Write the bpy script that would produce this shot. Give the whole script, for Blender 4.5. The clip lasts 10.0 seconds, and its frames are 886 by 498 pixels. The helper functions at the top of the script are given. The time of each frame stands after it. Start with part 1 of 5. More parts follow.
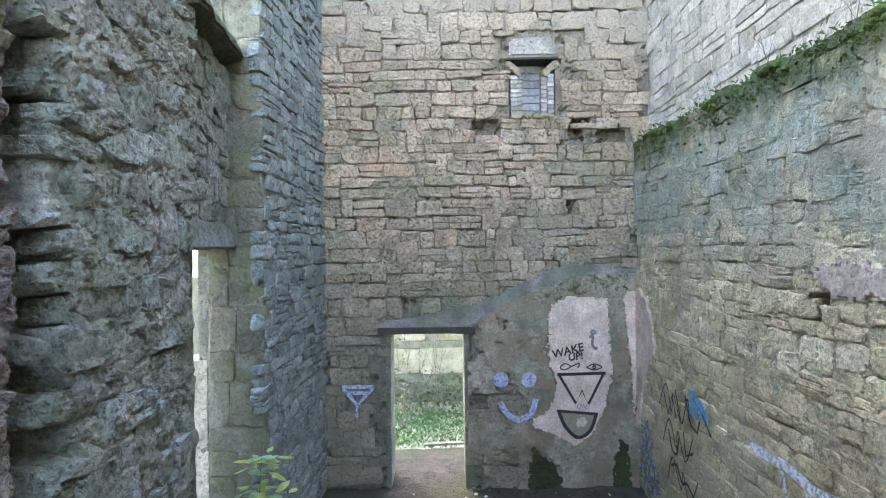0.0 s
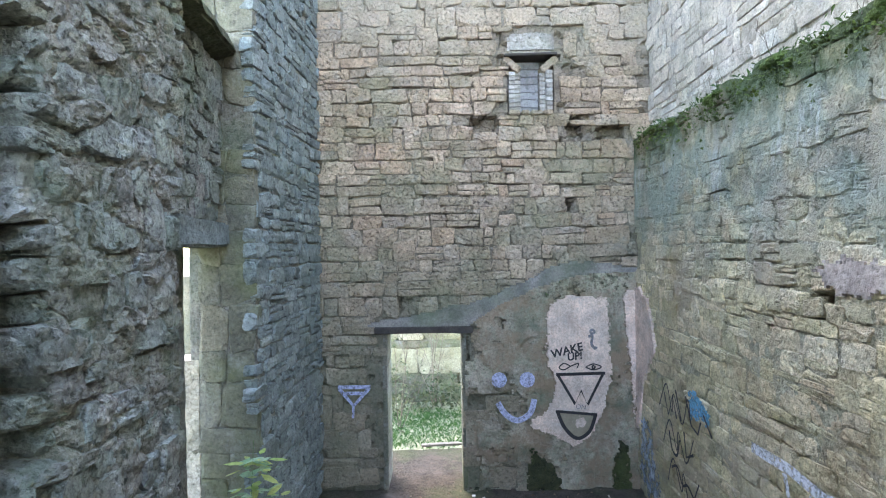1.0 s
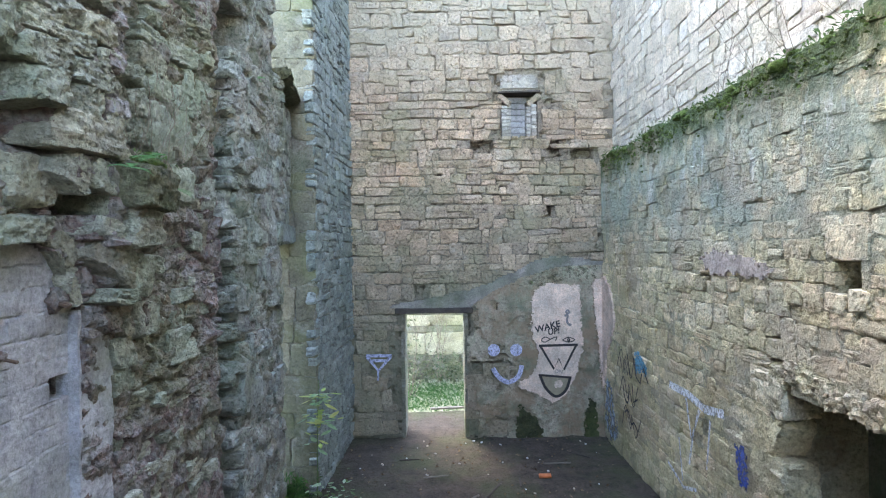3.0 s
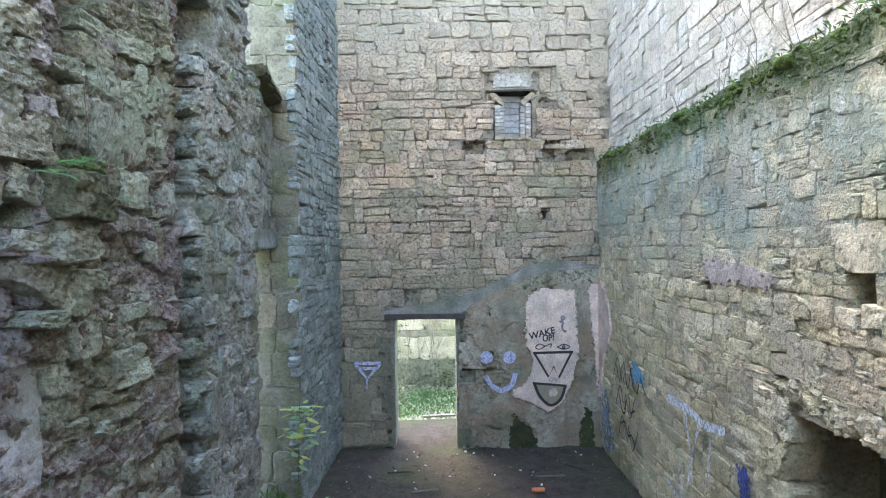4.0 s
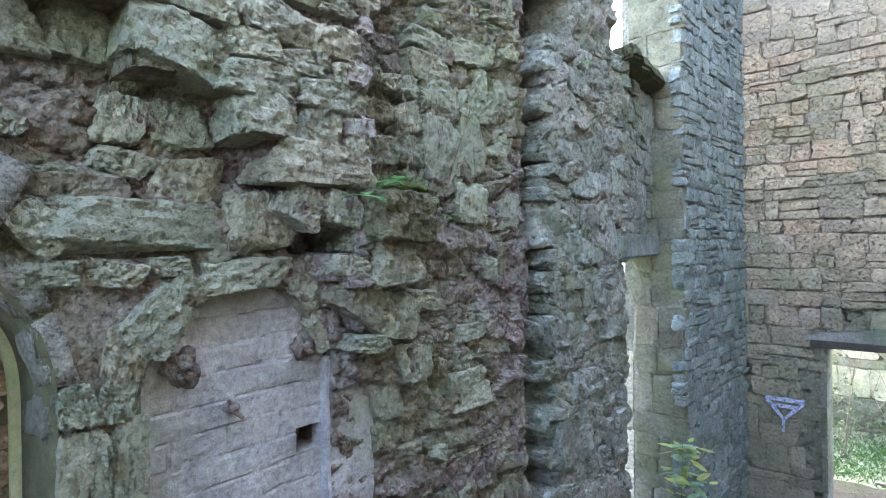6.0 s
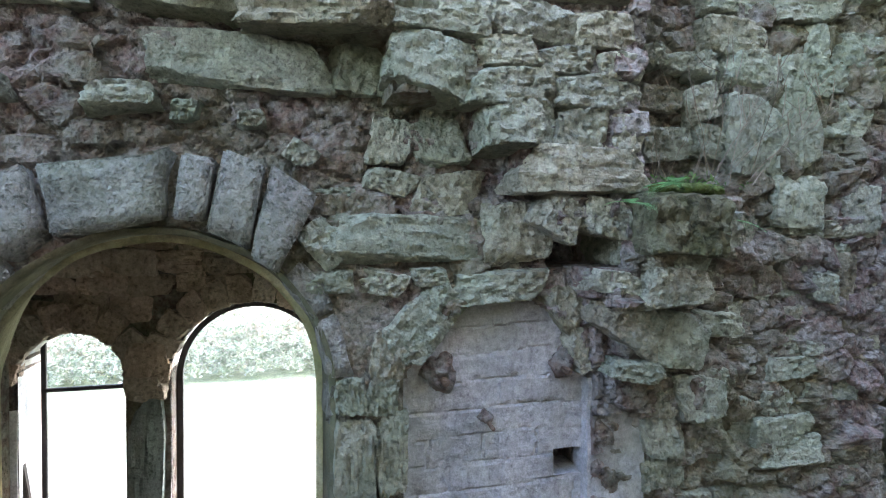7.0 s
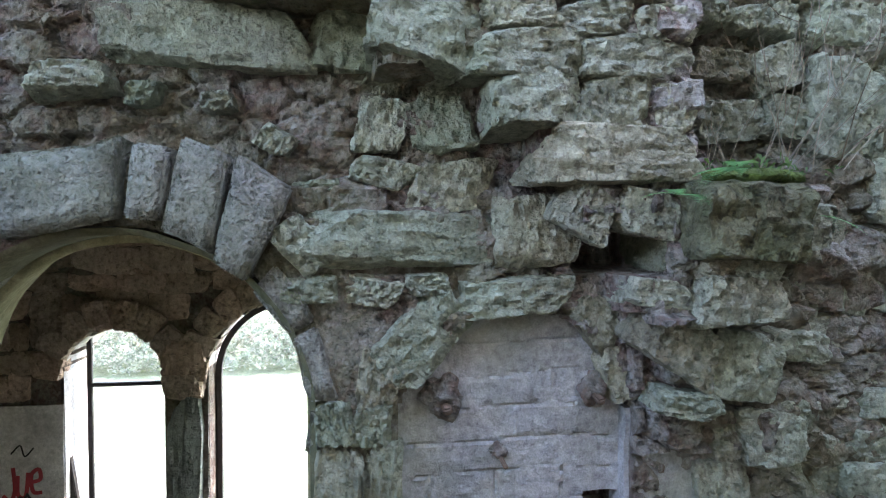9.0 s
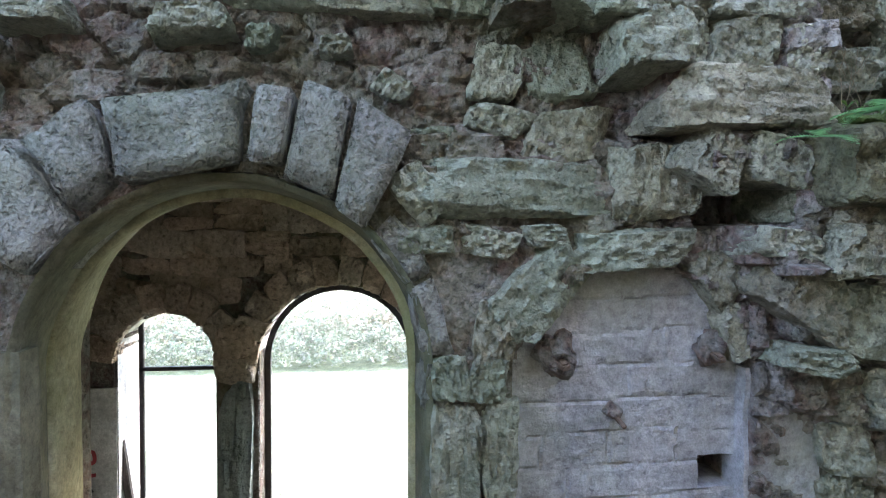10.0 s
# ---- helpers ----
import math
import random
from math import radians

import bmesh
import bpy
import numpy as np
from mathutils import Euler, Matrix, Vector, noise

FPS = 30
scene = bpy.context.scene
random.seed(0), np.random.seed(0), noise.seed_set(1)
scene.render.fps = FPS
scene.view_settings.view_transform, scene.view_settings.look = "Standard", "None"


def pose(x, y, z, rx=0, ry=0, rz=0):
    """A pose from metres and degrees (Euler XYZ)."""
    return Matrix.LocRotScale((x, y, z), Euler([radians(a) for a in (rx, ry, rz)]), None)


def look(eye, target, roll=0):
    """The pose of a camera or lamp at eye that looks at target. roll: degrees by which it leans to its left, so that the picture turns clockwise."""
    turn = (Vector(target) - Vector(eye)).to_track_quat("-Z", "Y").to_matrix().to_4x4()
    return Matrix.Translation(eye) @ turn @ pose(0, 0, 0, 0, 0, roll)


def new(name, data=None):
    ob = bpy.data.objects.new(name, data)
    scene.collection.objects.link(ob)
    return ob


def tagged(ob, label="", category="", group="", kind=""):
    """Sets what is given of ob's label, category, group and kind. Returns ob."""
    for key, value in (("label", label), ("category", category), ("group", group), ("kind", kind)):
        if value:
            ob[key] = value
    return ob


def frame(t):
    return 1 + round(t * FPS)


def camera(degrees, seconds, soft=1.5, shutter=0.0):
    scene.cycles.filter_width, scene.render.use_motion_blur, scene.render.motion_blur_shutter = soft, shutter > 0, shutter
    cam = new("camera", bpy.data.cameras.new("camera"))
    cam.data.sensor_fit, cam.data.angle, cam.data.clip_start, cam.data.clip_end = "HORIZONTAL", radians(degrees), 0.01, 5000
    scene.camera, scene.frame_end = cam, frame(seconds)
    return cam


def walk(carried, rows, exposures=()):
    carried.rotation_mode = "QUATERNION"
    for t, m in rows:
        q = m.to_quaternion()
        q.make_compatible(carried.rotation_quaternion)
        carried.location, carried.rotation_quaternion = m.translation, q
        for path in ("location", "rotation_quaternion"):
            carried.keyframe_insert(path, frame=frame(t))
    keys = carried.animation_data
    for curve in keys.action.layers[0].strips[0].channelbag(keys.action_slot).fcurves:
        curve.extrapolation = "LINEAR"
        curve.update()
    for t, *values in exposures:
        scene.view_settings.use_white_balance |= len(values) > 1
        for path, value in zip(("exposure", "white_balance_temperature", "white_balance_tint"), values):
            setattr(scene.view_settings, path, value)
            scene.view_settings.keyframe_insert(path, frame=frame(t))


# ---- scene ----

# ================= camera and walk =================
cam = camera(78.0, 10.0, soft=1.1)
METRES, EYE = 3.9, 3.15
ROWS = [
    (0.0, 0.0, 0.0, 0.0, -0.0, -0.09, 0.76),
    (0.5, 0.0083, 0.0291, -0.0066, 0.02, -0.11, 0.75),
    (1.0, 0.0101, 0.024, -0.0042, 0.04, -0.13, 0.78),
    (1.5, -0.0016, -0.0292, -0.006, 0.03, -0.12, 0.76),
    (2.0, -0.0168, -0.1585, -0.0103, 0.05, -0.1, 0.74),
    (2.5, -0.0264, -0.3373, -0.0172, -0.04, -0.11, 0.74),
    (2.7, -0.0262, -0.395, -0.0170, -0.05, -0.11, 0.74),
    (3.25, -0.012, -0.460, -0.0110, -0.12, -0.14, 0.73),
    (3.8, 0.0075, -0.410, -0.0030, -0.16, -0.17, 0.72),
    (4.0, 0.0122, -0.3728, 0.0029, -0.16, -0.17, 0.72),
    (4.5, 0.0216, -0.3028, 0.0134, 1.68, -0.18, 0.77),
    (5.0, 0.0223, -0.2532, 0.016, 5.81, -0.17, 0.81),
    (5.2, 0.0224, -0.2370, 0.0170, 10.7, -0.10, 0.88),
    (5.5, 0.0228, -0.2147, 0.0192, 21.57, 0.0, 0.99),
    (6.0, 0.0286, -0.1769, 0.0296, 40.88, -0.01, 0.76),
    (6.2, 0.0295, -0.1600, 0.0340, 49.35, -0.10, 0.74),
]
LATE = [
    (7.3, (0.097, -0.304, 3.375), (-1.868, 0.068, 3.316), 0.4),
    (7.5, (0.083, -0.254, 3.385), (-1.888, 0.078, 3.32), 0.3),
    (8.0, (0.033, -0.103, 3.403), (-1.943, 0.2, 3.341), 0.3),
    (8.5, (-0.05, -0.09, 3.397), (-2.028, 0.199, 3.331), 0.2),
    (9.0, (-0.14, -0.118, 3.373), (-2.119, 0.163, 3.308), 0.2),
    (9.5, (-0.202, -0.265, 3.323), (-2.183, -0.001, 3.261), 0.2),
    (10.0, (-0.217, -0.396, 3.222), (-2.203, -0.164, 3.172), 0.2),
]
walk(cam, [(t, pose(METRES * x, METRES * y, EYE + METRES * z, 90 + pitch, roll, yaw))
           for t, x, y, z, yaw, pitch, roll in ROWS]
     + [(t, look(eye, target, roll)) for t, eye, target, roll in LATE],
     exposures=[(0.0, 4.38, 7300.0, 14.0), (5.0, 4.38, 7300.0, 14.0), (6.0, 4.60, 7200.0, 14.0), (7.5, 4.36, 7050.0, 15.0), (10.0, 4.34, 7050.0, 15.5)])

# ================= light =================
SUN_EL, SUN_AZ = radians(44), radians(20)      # hazy sun beyond the far wall, to the lawn side
world = bpy.data.worlds.new("sky")
scene.world = world
world.use_nodes = True
wn = world.node_tree
sky = wn.nodes.new("ShaderNodeTexSky")
sky.sky_type = 'NISHITA'
sky.sun_disc = False
sky.sun_elevation = SUN_EL
sky.sun_rotation = -SUN_AZ
sky.air_density, sky.dust_density, sky.ozone_density = 1.0, 1.0, 1.0
wn.links.new(sky.outputs[0], wn.nodes["Background"].inputs[0])
wn.nodes["Background"].inputs[1].default_value = 0.15
sun = new("sun", bpy.data.lights.new("sun", 'SUN'))
sun.data.energy = 0.18
sun.data.angle = radians(20)
sun.data.color = (1.0, 0.95, 0.86)
sdir = Vector((-math.sin(SUN_AZ) * math.cos(SUN_EL), math.cos(SUN_AZ) * math.cos(SUN_EL), math.sin(SUN_EL)))
sun.matrix_world = look(sdir * 60, (0, 0, 0))


# ================= materials =================
def nodes_of(name):
    m = bpy.data.materials.new(name)
    m.use_nodes = True
    nt = m.node_tree
    return m, nt, nt.nodes["Principled BSDF"]


class Net:
    """Small helper that strings shader nodes together."""

    def __init__(self, nt):
        self.nt = nt
        g = nt.nodes.new("ShaderNodeNewGeometry")
        self.pos, self.island = g.outputs["Position"], g.outputs["Random Per Island"]
        self.normal = g.outputs["Normal"]
        self.obj = nt.nodes.new("ShaderNodeObjectInfo").outputs["Random"]

    def put(self, sock, v):
        if isinstance(v, bpy.types.NodeSocket):
            self.nt.links.new(v, sock)
        elif isinstance(v, tuple):
            sock.default_value = v if len(v) == len(sock.default_value) else (*v, 1.0)
        else:
            sock.default_value = v

    def math(self, op, a, b=0.0, clamp=False):
        n = self.nt.nodes.new("ShaderNodeMath")
        n.operation, n.use_clamp = op, clamp
        self.put(n.inputs[0], a)
        self.put(n.inputs[1], b)
        return n.outputs[0]

    def vec(self, op, a, b):
        n = self.nt.nodes.new("ShaderNodeVectorMath")
        n.operation = op
        self.put(n.inputs[0], a)
        if isinstance(b, bpy.types.NodeSocket) and b.type == 'VALUE':
            c = self.nt.nodes.new("ShaderNodeCombineXYZ")
            for i in range(3):
                self.nt.links.new(b, c.inputs[i])
            b = c.outputs[0]
        self.put(n.inputs[1], b)
        return n.outputs[0]

    def noise(self, scale, detail=3.0, rough=0.6, at=None, dist=0.0):
        n = self.nt.nodes.new("ShaderNodeTexNoise")
        n.inputs["Scale"].default_value, n.inputs["Detail"].default_value = scale, detail
        n.inputs["Roughness"].default_value, n.inputs["Distortion"].default_value = rough, dist
        self.nt.links.new(at or self.pos, n.inputs["Vector"])
        return n.outputs["Fac"]

    def ramp(self, v, stops, mode='LINEAR'):
        n = self.nt.nodes.new("ShaderNodeValToRGB")
        cr = n.color_ramp
        cr.interpolation = mode
        while len(cr.elements) < len(stops):
            cr.elements.new(0.5)
        for e, (p, c) in zip(cr.elements, stops):
            e.position = p
            e.color = (*c, 1.0) if isinstance(c, tuple) else (c, c, c, 1.0)
        self.nt.links.new(v, n.inputs[0])
        return n.outputs[0]

    def span(self, v, a, b):
        n = self.nt.nodes.new("ShaderNodeMapRange")
        n.inputs[1].default_value, n.inputs[2].default_value = a, b
        self.nt.links.new(v, n.inputs[0])
        return n.outputs[0]

    def mix(self, f, a, b, mode='MIX'):
        n = self.nt.nodes.new("ShaderNodeMix")
        n.data_type, n.blend_type = 'RGBA', mode
        self.put(n.inputs[0], f)
        self.put(n.inputs[6], a)
        self.put(n.inputs[7], b)
        return n.outputs[2]

    def axis(self, i):
        n = self.nt.nodes.new("ShaderNodeSeparateXYZ")
        self.nt.links.new(self.pos, n.inputs[0])
        return n.outputs[i]

    def bump(self, h, strength, dist, prev=None):
        n = self.nt.nodes.new("ShaderNodeBump")
        n.inputs["Strength"].default_value, n.inputs["Distance"].default_value = strength, dist
        self.nt.links.new(h, n.inputs["Height"])
        if prev:
            self.nt.links.new(prev, n.inputs["Normal"])
        return n.outputs[0]


def stone_mat(name, cols, source="object", stain=(0.10, 0.14, 0.07), stain_amt=0.5, pale=0.25, grain=1.0, extra=None, pit=(26, 0.6)):
    """Weathered stone: a tone for each piece, blotches, grain, pits shaded in colour, algae and pale lichen."""
    m, nt, b = nodes_of(name)
    k = Net(nt)
    rnd = k.obj if source == "object" else k.island if source == "island" else k.span(k.noise(5.0, 3, 0.7), 0.25, 0.75)
    at = k.vec('ADD', k.pos, k.math('MULTIPLY', rnd, 37.0)) if source != "pos" else k.pos
    n = len(cols)
    c = k.ramp(rnd, [((i + 0.5) / n, q) for i, q in enumerate(cols)])
    c = k.mix(1.0, c, k.ramp(k.noise(3.5, 4, 0.65, at), [(0.25, 0.55), (0.5, 1.0), (0.78, 1.45)]), 'MULTIPLY')
    c = k.mix(1.0, c, k.ramp(k.noise(38, 4, 0.75, at), [(0.27, 0.65), (0.5, 1.0), (0.73, 1.30)]), 'MULTIPLY')
    c = k.mix(1.0, c, k.ramp(k.noise(170, 2, 0.7, at), [(0.3, 0.86), (0.7, 1.12)]), 'MULTIPLY')
    # dirt in the pits plus painted shade: hollows darkened, rises lightened in the colour
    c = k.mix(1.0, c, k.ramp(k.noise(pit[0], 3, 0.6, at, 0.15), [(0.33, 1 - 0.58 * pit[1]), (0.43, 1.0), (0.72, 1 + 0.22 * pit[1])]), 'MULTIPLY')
    f = k.math('MULTIPLY', k.span(k.noise(1.1, 5, 0.62), 0.46, 0.66), stain_amt)
    c = k.mix(f, c, k.mix(k.noise(20, 3), stain, tuple(v * 1.7 for v in stain)))
    f = k.math('MULTIPLY', k.span(k.noise(5.5, 6, 0.72), 0.55, 0.68), pale)
    c = k.mix(f, c, (0.46, 0.47, 0.44))
    if extra:
        c = extra(k, c)
    nt.links.new(c, b.inputs["Base Color"])
    b.inputs["Roughness"].default_value = 0.92
    b.inputs["Specular IOR Level"].default_value = 0.25
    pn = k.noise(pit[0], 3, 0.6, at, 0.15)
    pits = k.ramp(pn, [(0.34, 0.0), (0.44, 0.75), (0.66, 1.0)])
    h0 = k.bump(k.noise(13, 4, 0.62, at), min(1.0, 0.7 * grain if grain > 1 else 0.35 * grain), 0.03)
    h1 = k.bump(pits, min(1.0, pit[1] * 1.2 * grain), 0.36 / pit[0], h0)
    h2 = k.bump(k.noise(58, 4, 0.68, at), min(1.0, 0.9 * grain), 0.018 if grain > 1 else 0.010, h1)
    nt.links.new(h2, b.inputs["Normal"])
    return m


def plain_mat(name, col, rough=0.8, var=0.25, scale=8.0, bump=0.3, metal=0.0, holes=None):
    """A paint, wood, metal or leaf surface with tonal variation and fine relief; holes: worn away where the noise is low."""
    m, nt, b = nodes_of(name)
    k = Net(nt)
    c = k.mix(1.0, k.mix(0.0, col, col), k.ramp(k.noise(scale, 4, 0.65), [(0.25, 1 - var), (0.75, 1 + var)]), 'MULTIPLY')
    c = k.mix(1.0, c, k.ramp(k.noise(scale * 9, 3, 0.7), [(0.25, 1 - var * 0.6), (0.75, 1 + var * 0.6)]), 'MULTIPLY')
    nt.links.new(c, b.inputs["Base Color"])
    b.inputs["Roughness"].default_value, b.inputs["Metallic"].default_value = rough, metal
    nt.links.new(k.bump(k.noise(scale * 6, 5, 0.7), bump, 0.01), b.inputs["Normal"])
    if holes:
        a = k.span(k.noise(holes[0], 5, 0.75), holes[1], holes[2])
        nt.links.new(a, b.inputs["Alpha"])
    return m


def leaf_mat(name, a, b_col):
    m, nt, b = nodes_of(name)
    k = Net(nt)
    c = k.ramp(k.island, [(0.1, a), (0.9, b_col)])
    c = k.mix(1.0, c, k.ramp(k.noise(30, 3), [(0.3, 0.75), (0.7, 1.25)]), 'MULTIPLY')
    nt.links.new(c, b.inputs["Base Color"])
    b.inputs["Roughness"].default_value = 0.55
    b.inputs["Transmission Weight"].default_value = 0.0
    b.inputs["Subsurface Weight"].default_value = 0.0
    tr = nt.nodes.new("ShaderNodeBsdfTranslucent")
    nt.links.new(c, tr.inputs[0])
    mx = nt.nodes.new("ShaderNodeMixShader")
    mx.inputs[0].default_value = 0.35
    nt.links.new(b.outputs[0], mx.inputs[1])
    nt.links.new(tr.outputs[0], mx.inputs[2])
    nt.links.new(mx.outputs[0], nt.nodes["Material Output"].inputs[0])
    return m


GREYGREEN = [(0.207, 0.217, 0.190), (0.260, 0.272, 0.230), (0.177, 0.202, 0.171), (0.301, 0.304, 0.268), (0.228, 0.217, 0.194), (0.270, 0.293, 0.268)]
TAN = [(0.469, 0.325, 0.226), (0.346, 0.269, 0.215), (0.387, 0.301, 0.208), (0.419, 0.310, 0.222), (0.511, 0.381, 0.284), (0.451, 0.324, 0.235), (0.402, 0.308, 0.228), (0.536, 0.402, 0.288), (0.470, 0.364, 0.277), (0.403, 0.296, 0.213)]
OLIVE = [(0.560, 0.465, 0.274), (0.672, 0.565, 0.345), (0.503, 0.433, 0.267), (0.634, 0.499, 0.318), (0.709, 0.599, 0.402)]
LIGHT = [(0.562, 0.495, 0.401), (0.651, 0.582, 0.480), (0.503, 0.437, 0.349), (0.620, 0.582, 0.510), (0.547, 0.466, 0.364)]
BLUEGREY = [(0.196, 0.222, 0.211), (0.236, 0.272, 0.261), (0.173, 0.201, 0.191), (0.263, 0.296, 0.281)]
NEAR = [(0.249, 0.250, 0.196), (0.305, 0.306, 0.243), (0.212, 0.223, 0.166), (0.276, 0.255, 0.191), (0.332, 0.335, 0.268), (0.230, 0.203, 0.148)]


def right_zones(k, c):
    """Blue-green limewash with pale runs high on the side wall, rusty, ochre and pink patches lower down."""
    z = k.axis(2)
    zz = k.math('ADD', z, k.math('MULTIPLY', k.noise(0.9, 4, 0.6), 1.6))
    runs = k.noise(7.0, 4, 0.65, k.vec('MULTIPLY', k.pos, (1.0, 1.0, 0.22)))
    f = k.math('MULTIPLY', k.span(zz, 3.60, 4.30), k.span(k.noise(2.2, 5, 0.65), 0.28, 0.55))
    c = k.mix(k.math('MULTIPLY', f, 0.85), c, k.mix(k.noise(6, 5, 0.7), (0.20, 0.255, 0.19), (0.42, 0.45, 0.375)))
    f = k.math('MULTIPLY', k.span(zz, 4.0, 4.6), k.span(k.noise(1.7, 5, 0.7, k.vec('ADD', k.pos, (1.0, 8.0, 2.0))), 0.50, 0.62))
    c = k.mix(k.math('MULTIPLY', f, 0.6), c, (0.10, 0.125, 0.095))
    f = k.math('MULTIPLY', k.span(zz, 4.1, 4.9), k.span(runs, 0.54, 0.66))
    c = k.mix(k.math('MULTIPLY', f, 0.75), c, (0.61, 0.62, 0.58))
    zt = k.math('ADD', z, k.math('MULTIPLY', k.math('ADD', k.noise(5.0, 5, 0.7), runs), 0.5))
    c = k.mix(k.math('MULTIPLY', k.span(zt, 4.55, 4.86), 0.9), c, (0.06, 0.095, 0.032))
    f = k.math('MULTIPLY', k.span(k.noise(1.3, 5, 0.7, k.vec('ADD', k.pos, (5.0, 3.0, 9.0))), 0.55, 0.67), 0.45)
    c = k.mix(f, c, (0.36, 0.23, 0.13))
    f = k.math('MULTIPLY', k.span(k.noise(0.9, 4, 0.65, k.vec('ADD', k.pos, (2.0, 6.0, 4.0))), 0.52, 0.62), 0.5)
    c = k.mix(f, c, (0.44, 0.36, 0.27))
    zl = k.math('ADD', z, k.math('MULTIPLY', k.noise(1.6, 5, 0.7), 1.4))
    f = k.math('MULTIPLY', k.math('SUBTRACT', 1.0, k.span(zl, 0.9, 1.5)), 0.3)
    return k.mix(f, c, (0.24, 0.25, 0.14))


def back_zones(k, c):
    """Green film over the lower courses, a paler tone towards the top."""
    z = k.axis(2)
    zz = k.math('ADD', z, k.math('MULTIPLY', k.noise(0.8, 4, 0.6), 3.0))
    c = k.mix(k.math('MULTIPLY', k.math('SUBTRACT', 1.0, k.span(zz, 2.9, 5.6)), 0.5), c, (0.16, 0.175, 0.115))
    c = k.mix(k.math('MULTIPLY', k.span(zz, 6.6, 8.2), 0.6), c, (0.50, 0.44, 0.35))
    return c


def render_zones(k, c):
    """Damp and brick-brown blotches in the old render."""
    f = k.math('MULTIPLY', k.span(k.noise(2.4, 5, 0.7, k.vec('ADD', k.pos, (3.0, 1.0, 4.0))), 0.46, 0.60), 0.8)
    c = k.mix(f, c, (0.27, 0.19, 0.125))
    f = k.math('MULTIPLY', k.span(k.noise(1.6, 6, 0.7, k.vec('ADD', k.pos, (8.0, 2.0, 1.0))), 0.53, 0.65), 0.7)
    return k.mix(f, c, (0.13, 0.145, 0.10))


def pair(name, cols, **kw):
    return stone_mat(name, cols, "object", **kw), stone_mat(name + "_rubble", cols, "island", **kw)


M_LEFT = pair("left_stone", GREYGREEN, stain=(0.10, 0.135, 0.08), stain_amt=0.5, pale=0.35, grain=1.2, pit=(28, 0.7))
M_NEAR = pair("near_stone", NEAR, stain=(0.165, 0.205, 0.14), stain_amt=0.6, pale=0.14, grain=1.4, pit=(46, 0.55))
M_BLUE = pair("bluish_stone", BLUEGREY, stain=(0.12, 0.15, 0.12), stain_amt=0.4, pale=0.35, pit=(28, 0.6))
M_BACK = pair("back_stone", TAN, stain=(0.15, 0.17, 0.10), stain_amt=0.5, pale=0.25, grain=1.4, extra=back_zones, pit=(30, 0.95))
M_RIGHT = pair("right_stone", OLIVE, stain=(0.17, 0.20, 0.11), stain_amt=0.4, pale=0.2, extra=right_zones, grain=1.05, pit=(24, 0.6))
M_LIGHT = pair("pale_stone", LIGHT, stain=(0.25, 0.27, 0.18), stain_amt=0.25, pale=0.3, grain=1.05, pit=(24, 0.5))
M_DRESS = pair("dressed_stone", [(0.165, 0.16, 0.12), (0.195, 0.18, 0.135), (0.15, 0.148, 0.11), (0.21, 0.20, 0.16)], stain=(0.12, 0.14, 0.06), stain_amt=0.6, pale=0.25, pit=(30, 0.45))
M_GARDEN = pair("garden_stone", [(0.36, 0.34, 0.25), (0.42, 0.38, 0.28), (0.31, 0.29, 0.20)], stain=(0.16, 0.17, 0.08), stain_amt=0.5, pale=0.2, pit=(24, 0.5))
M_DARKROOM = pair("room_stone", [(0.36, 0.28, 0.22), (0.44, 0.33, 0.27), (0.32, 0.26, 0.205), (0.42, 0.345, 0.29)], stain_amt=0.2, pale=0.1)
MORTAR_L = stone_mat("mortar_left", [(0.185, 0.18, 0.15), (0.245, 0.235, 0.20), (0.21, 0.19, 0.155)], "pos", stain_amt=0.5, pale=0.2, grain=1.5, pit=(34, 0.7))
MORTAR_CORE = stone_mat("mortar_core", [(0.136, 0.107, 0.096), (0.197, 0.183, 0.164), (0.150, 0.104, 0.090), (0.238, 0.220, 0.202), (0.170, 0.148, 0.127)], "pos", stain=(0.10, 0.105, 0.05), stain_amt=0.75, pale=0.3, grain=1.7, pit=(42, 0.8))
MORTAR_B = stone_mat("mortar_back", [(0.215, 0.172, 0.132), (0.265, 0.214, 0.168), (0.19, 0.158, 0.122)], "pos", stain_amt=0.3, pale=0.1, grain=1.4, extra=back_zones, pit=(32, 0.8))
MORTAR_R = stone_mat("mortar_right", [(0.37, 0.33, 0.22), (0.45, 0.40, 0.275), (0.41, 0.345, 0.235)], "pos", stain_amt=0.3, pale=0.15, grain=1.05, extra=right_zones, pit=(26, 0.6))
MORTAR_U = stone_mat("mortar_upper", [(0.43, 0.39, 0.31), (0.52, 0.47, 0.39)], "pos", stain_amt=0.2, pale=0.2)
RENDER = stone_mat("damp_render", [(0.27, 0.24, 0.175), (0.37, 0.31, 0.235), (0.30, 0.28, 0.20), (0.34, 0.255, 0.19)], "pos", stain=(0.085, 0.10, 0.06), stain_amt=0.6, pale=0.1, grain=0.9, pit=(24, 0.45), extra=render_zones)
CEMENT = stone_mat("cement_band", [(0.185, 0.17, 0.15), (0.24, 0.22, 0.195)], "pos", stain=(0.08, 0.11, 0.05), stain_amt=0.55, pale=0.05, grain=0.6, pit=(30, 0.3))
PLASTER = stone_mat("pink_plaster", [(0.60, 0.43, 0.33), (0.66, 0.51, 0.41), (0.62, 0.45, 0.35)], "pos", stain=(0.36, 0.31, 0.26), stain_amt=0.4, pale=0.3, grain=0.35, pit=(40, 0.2))
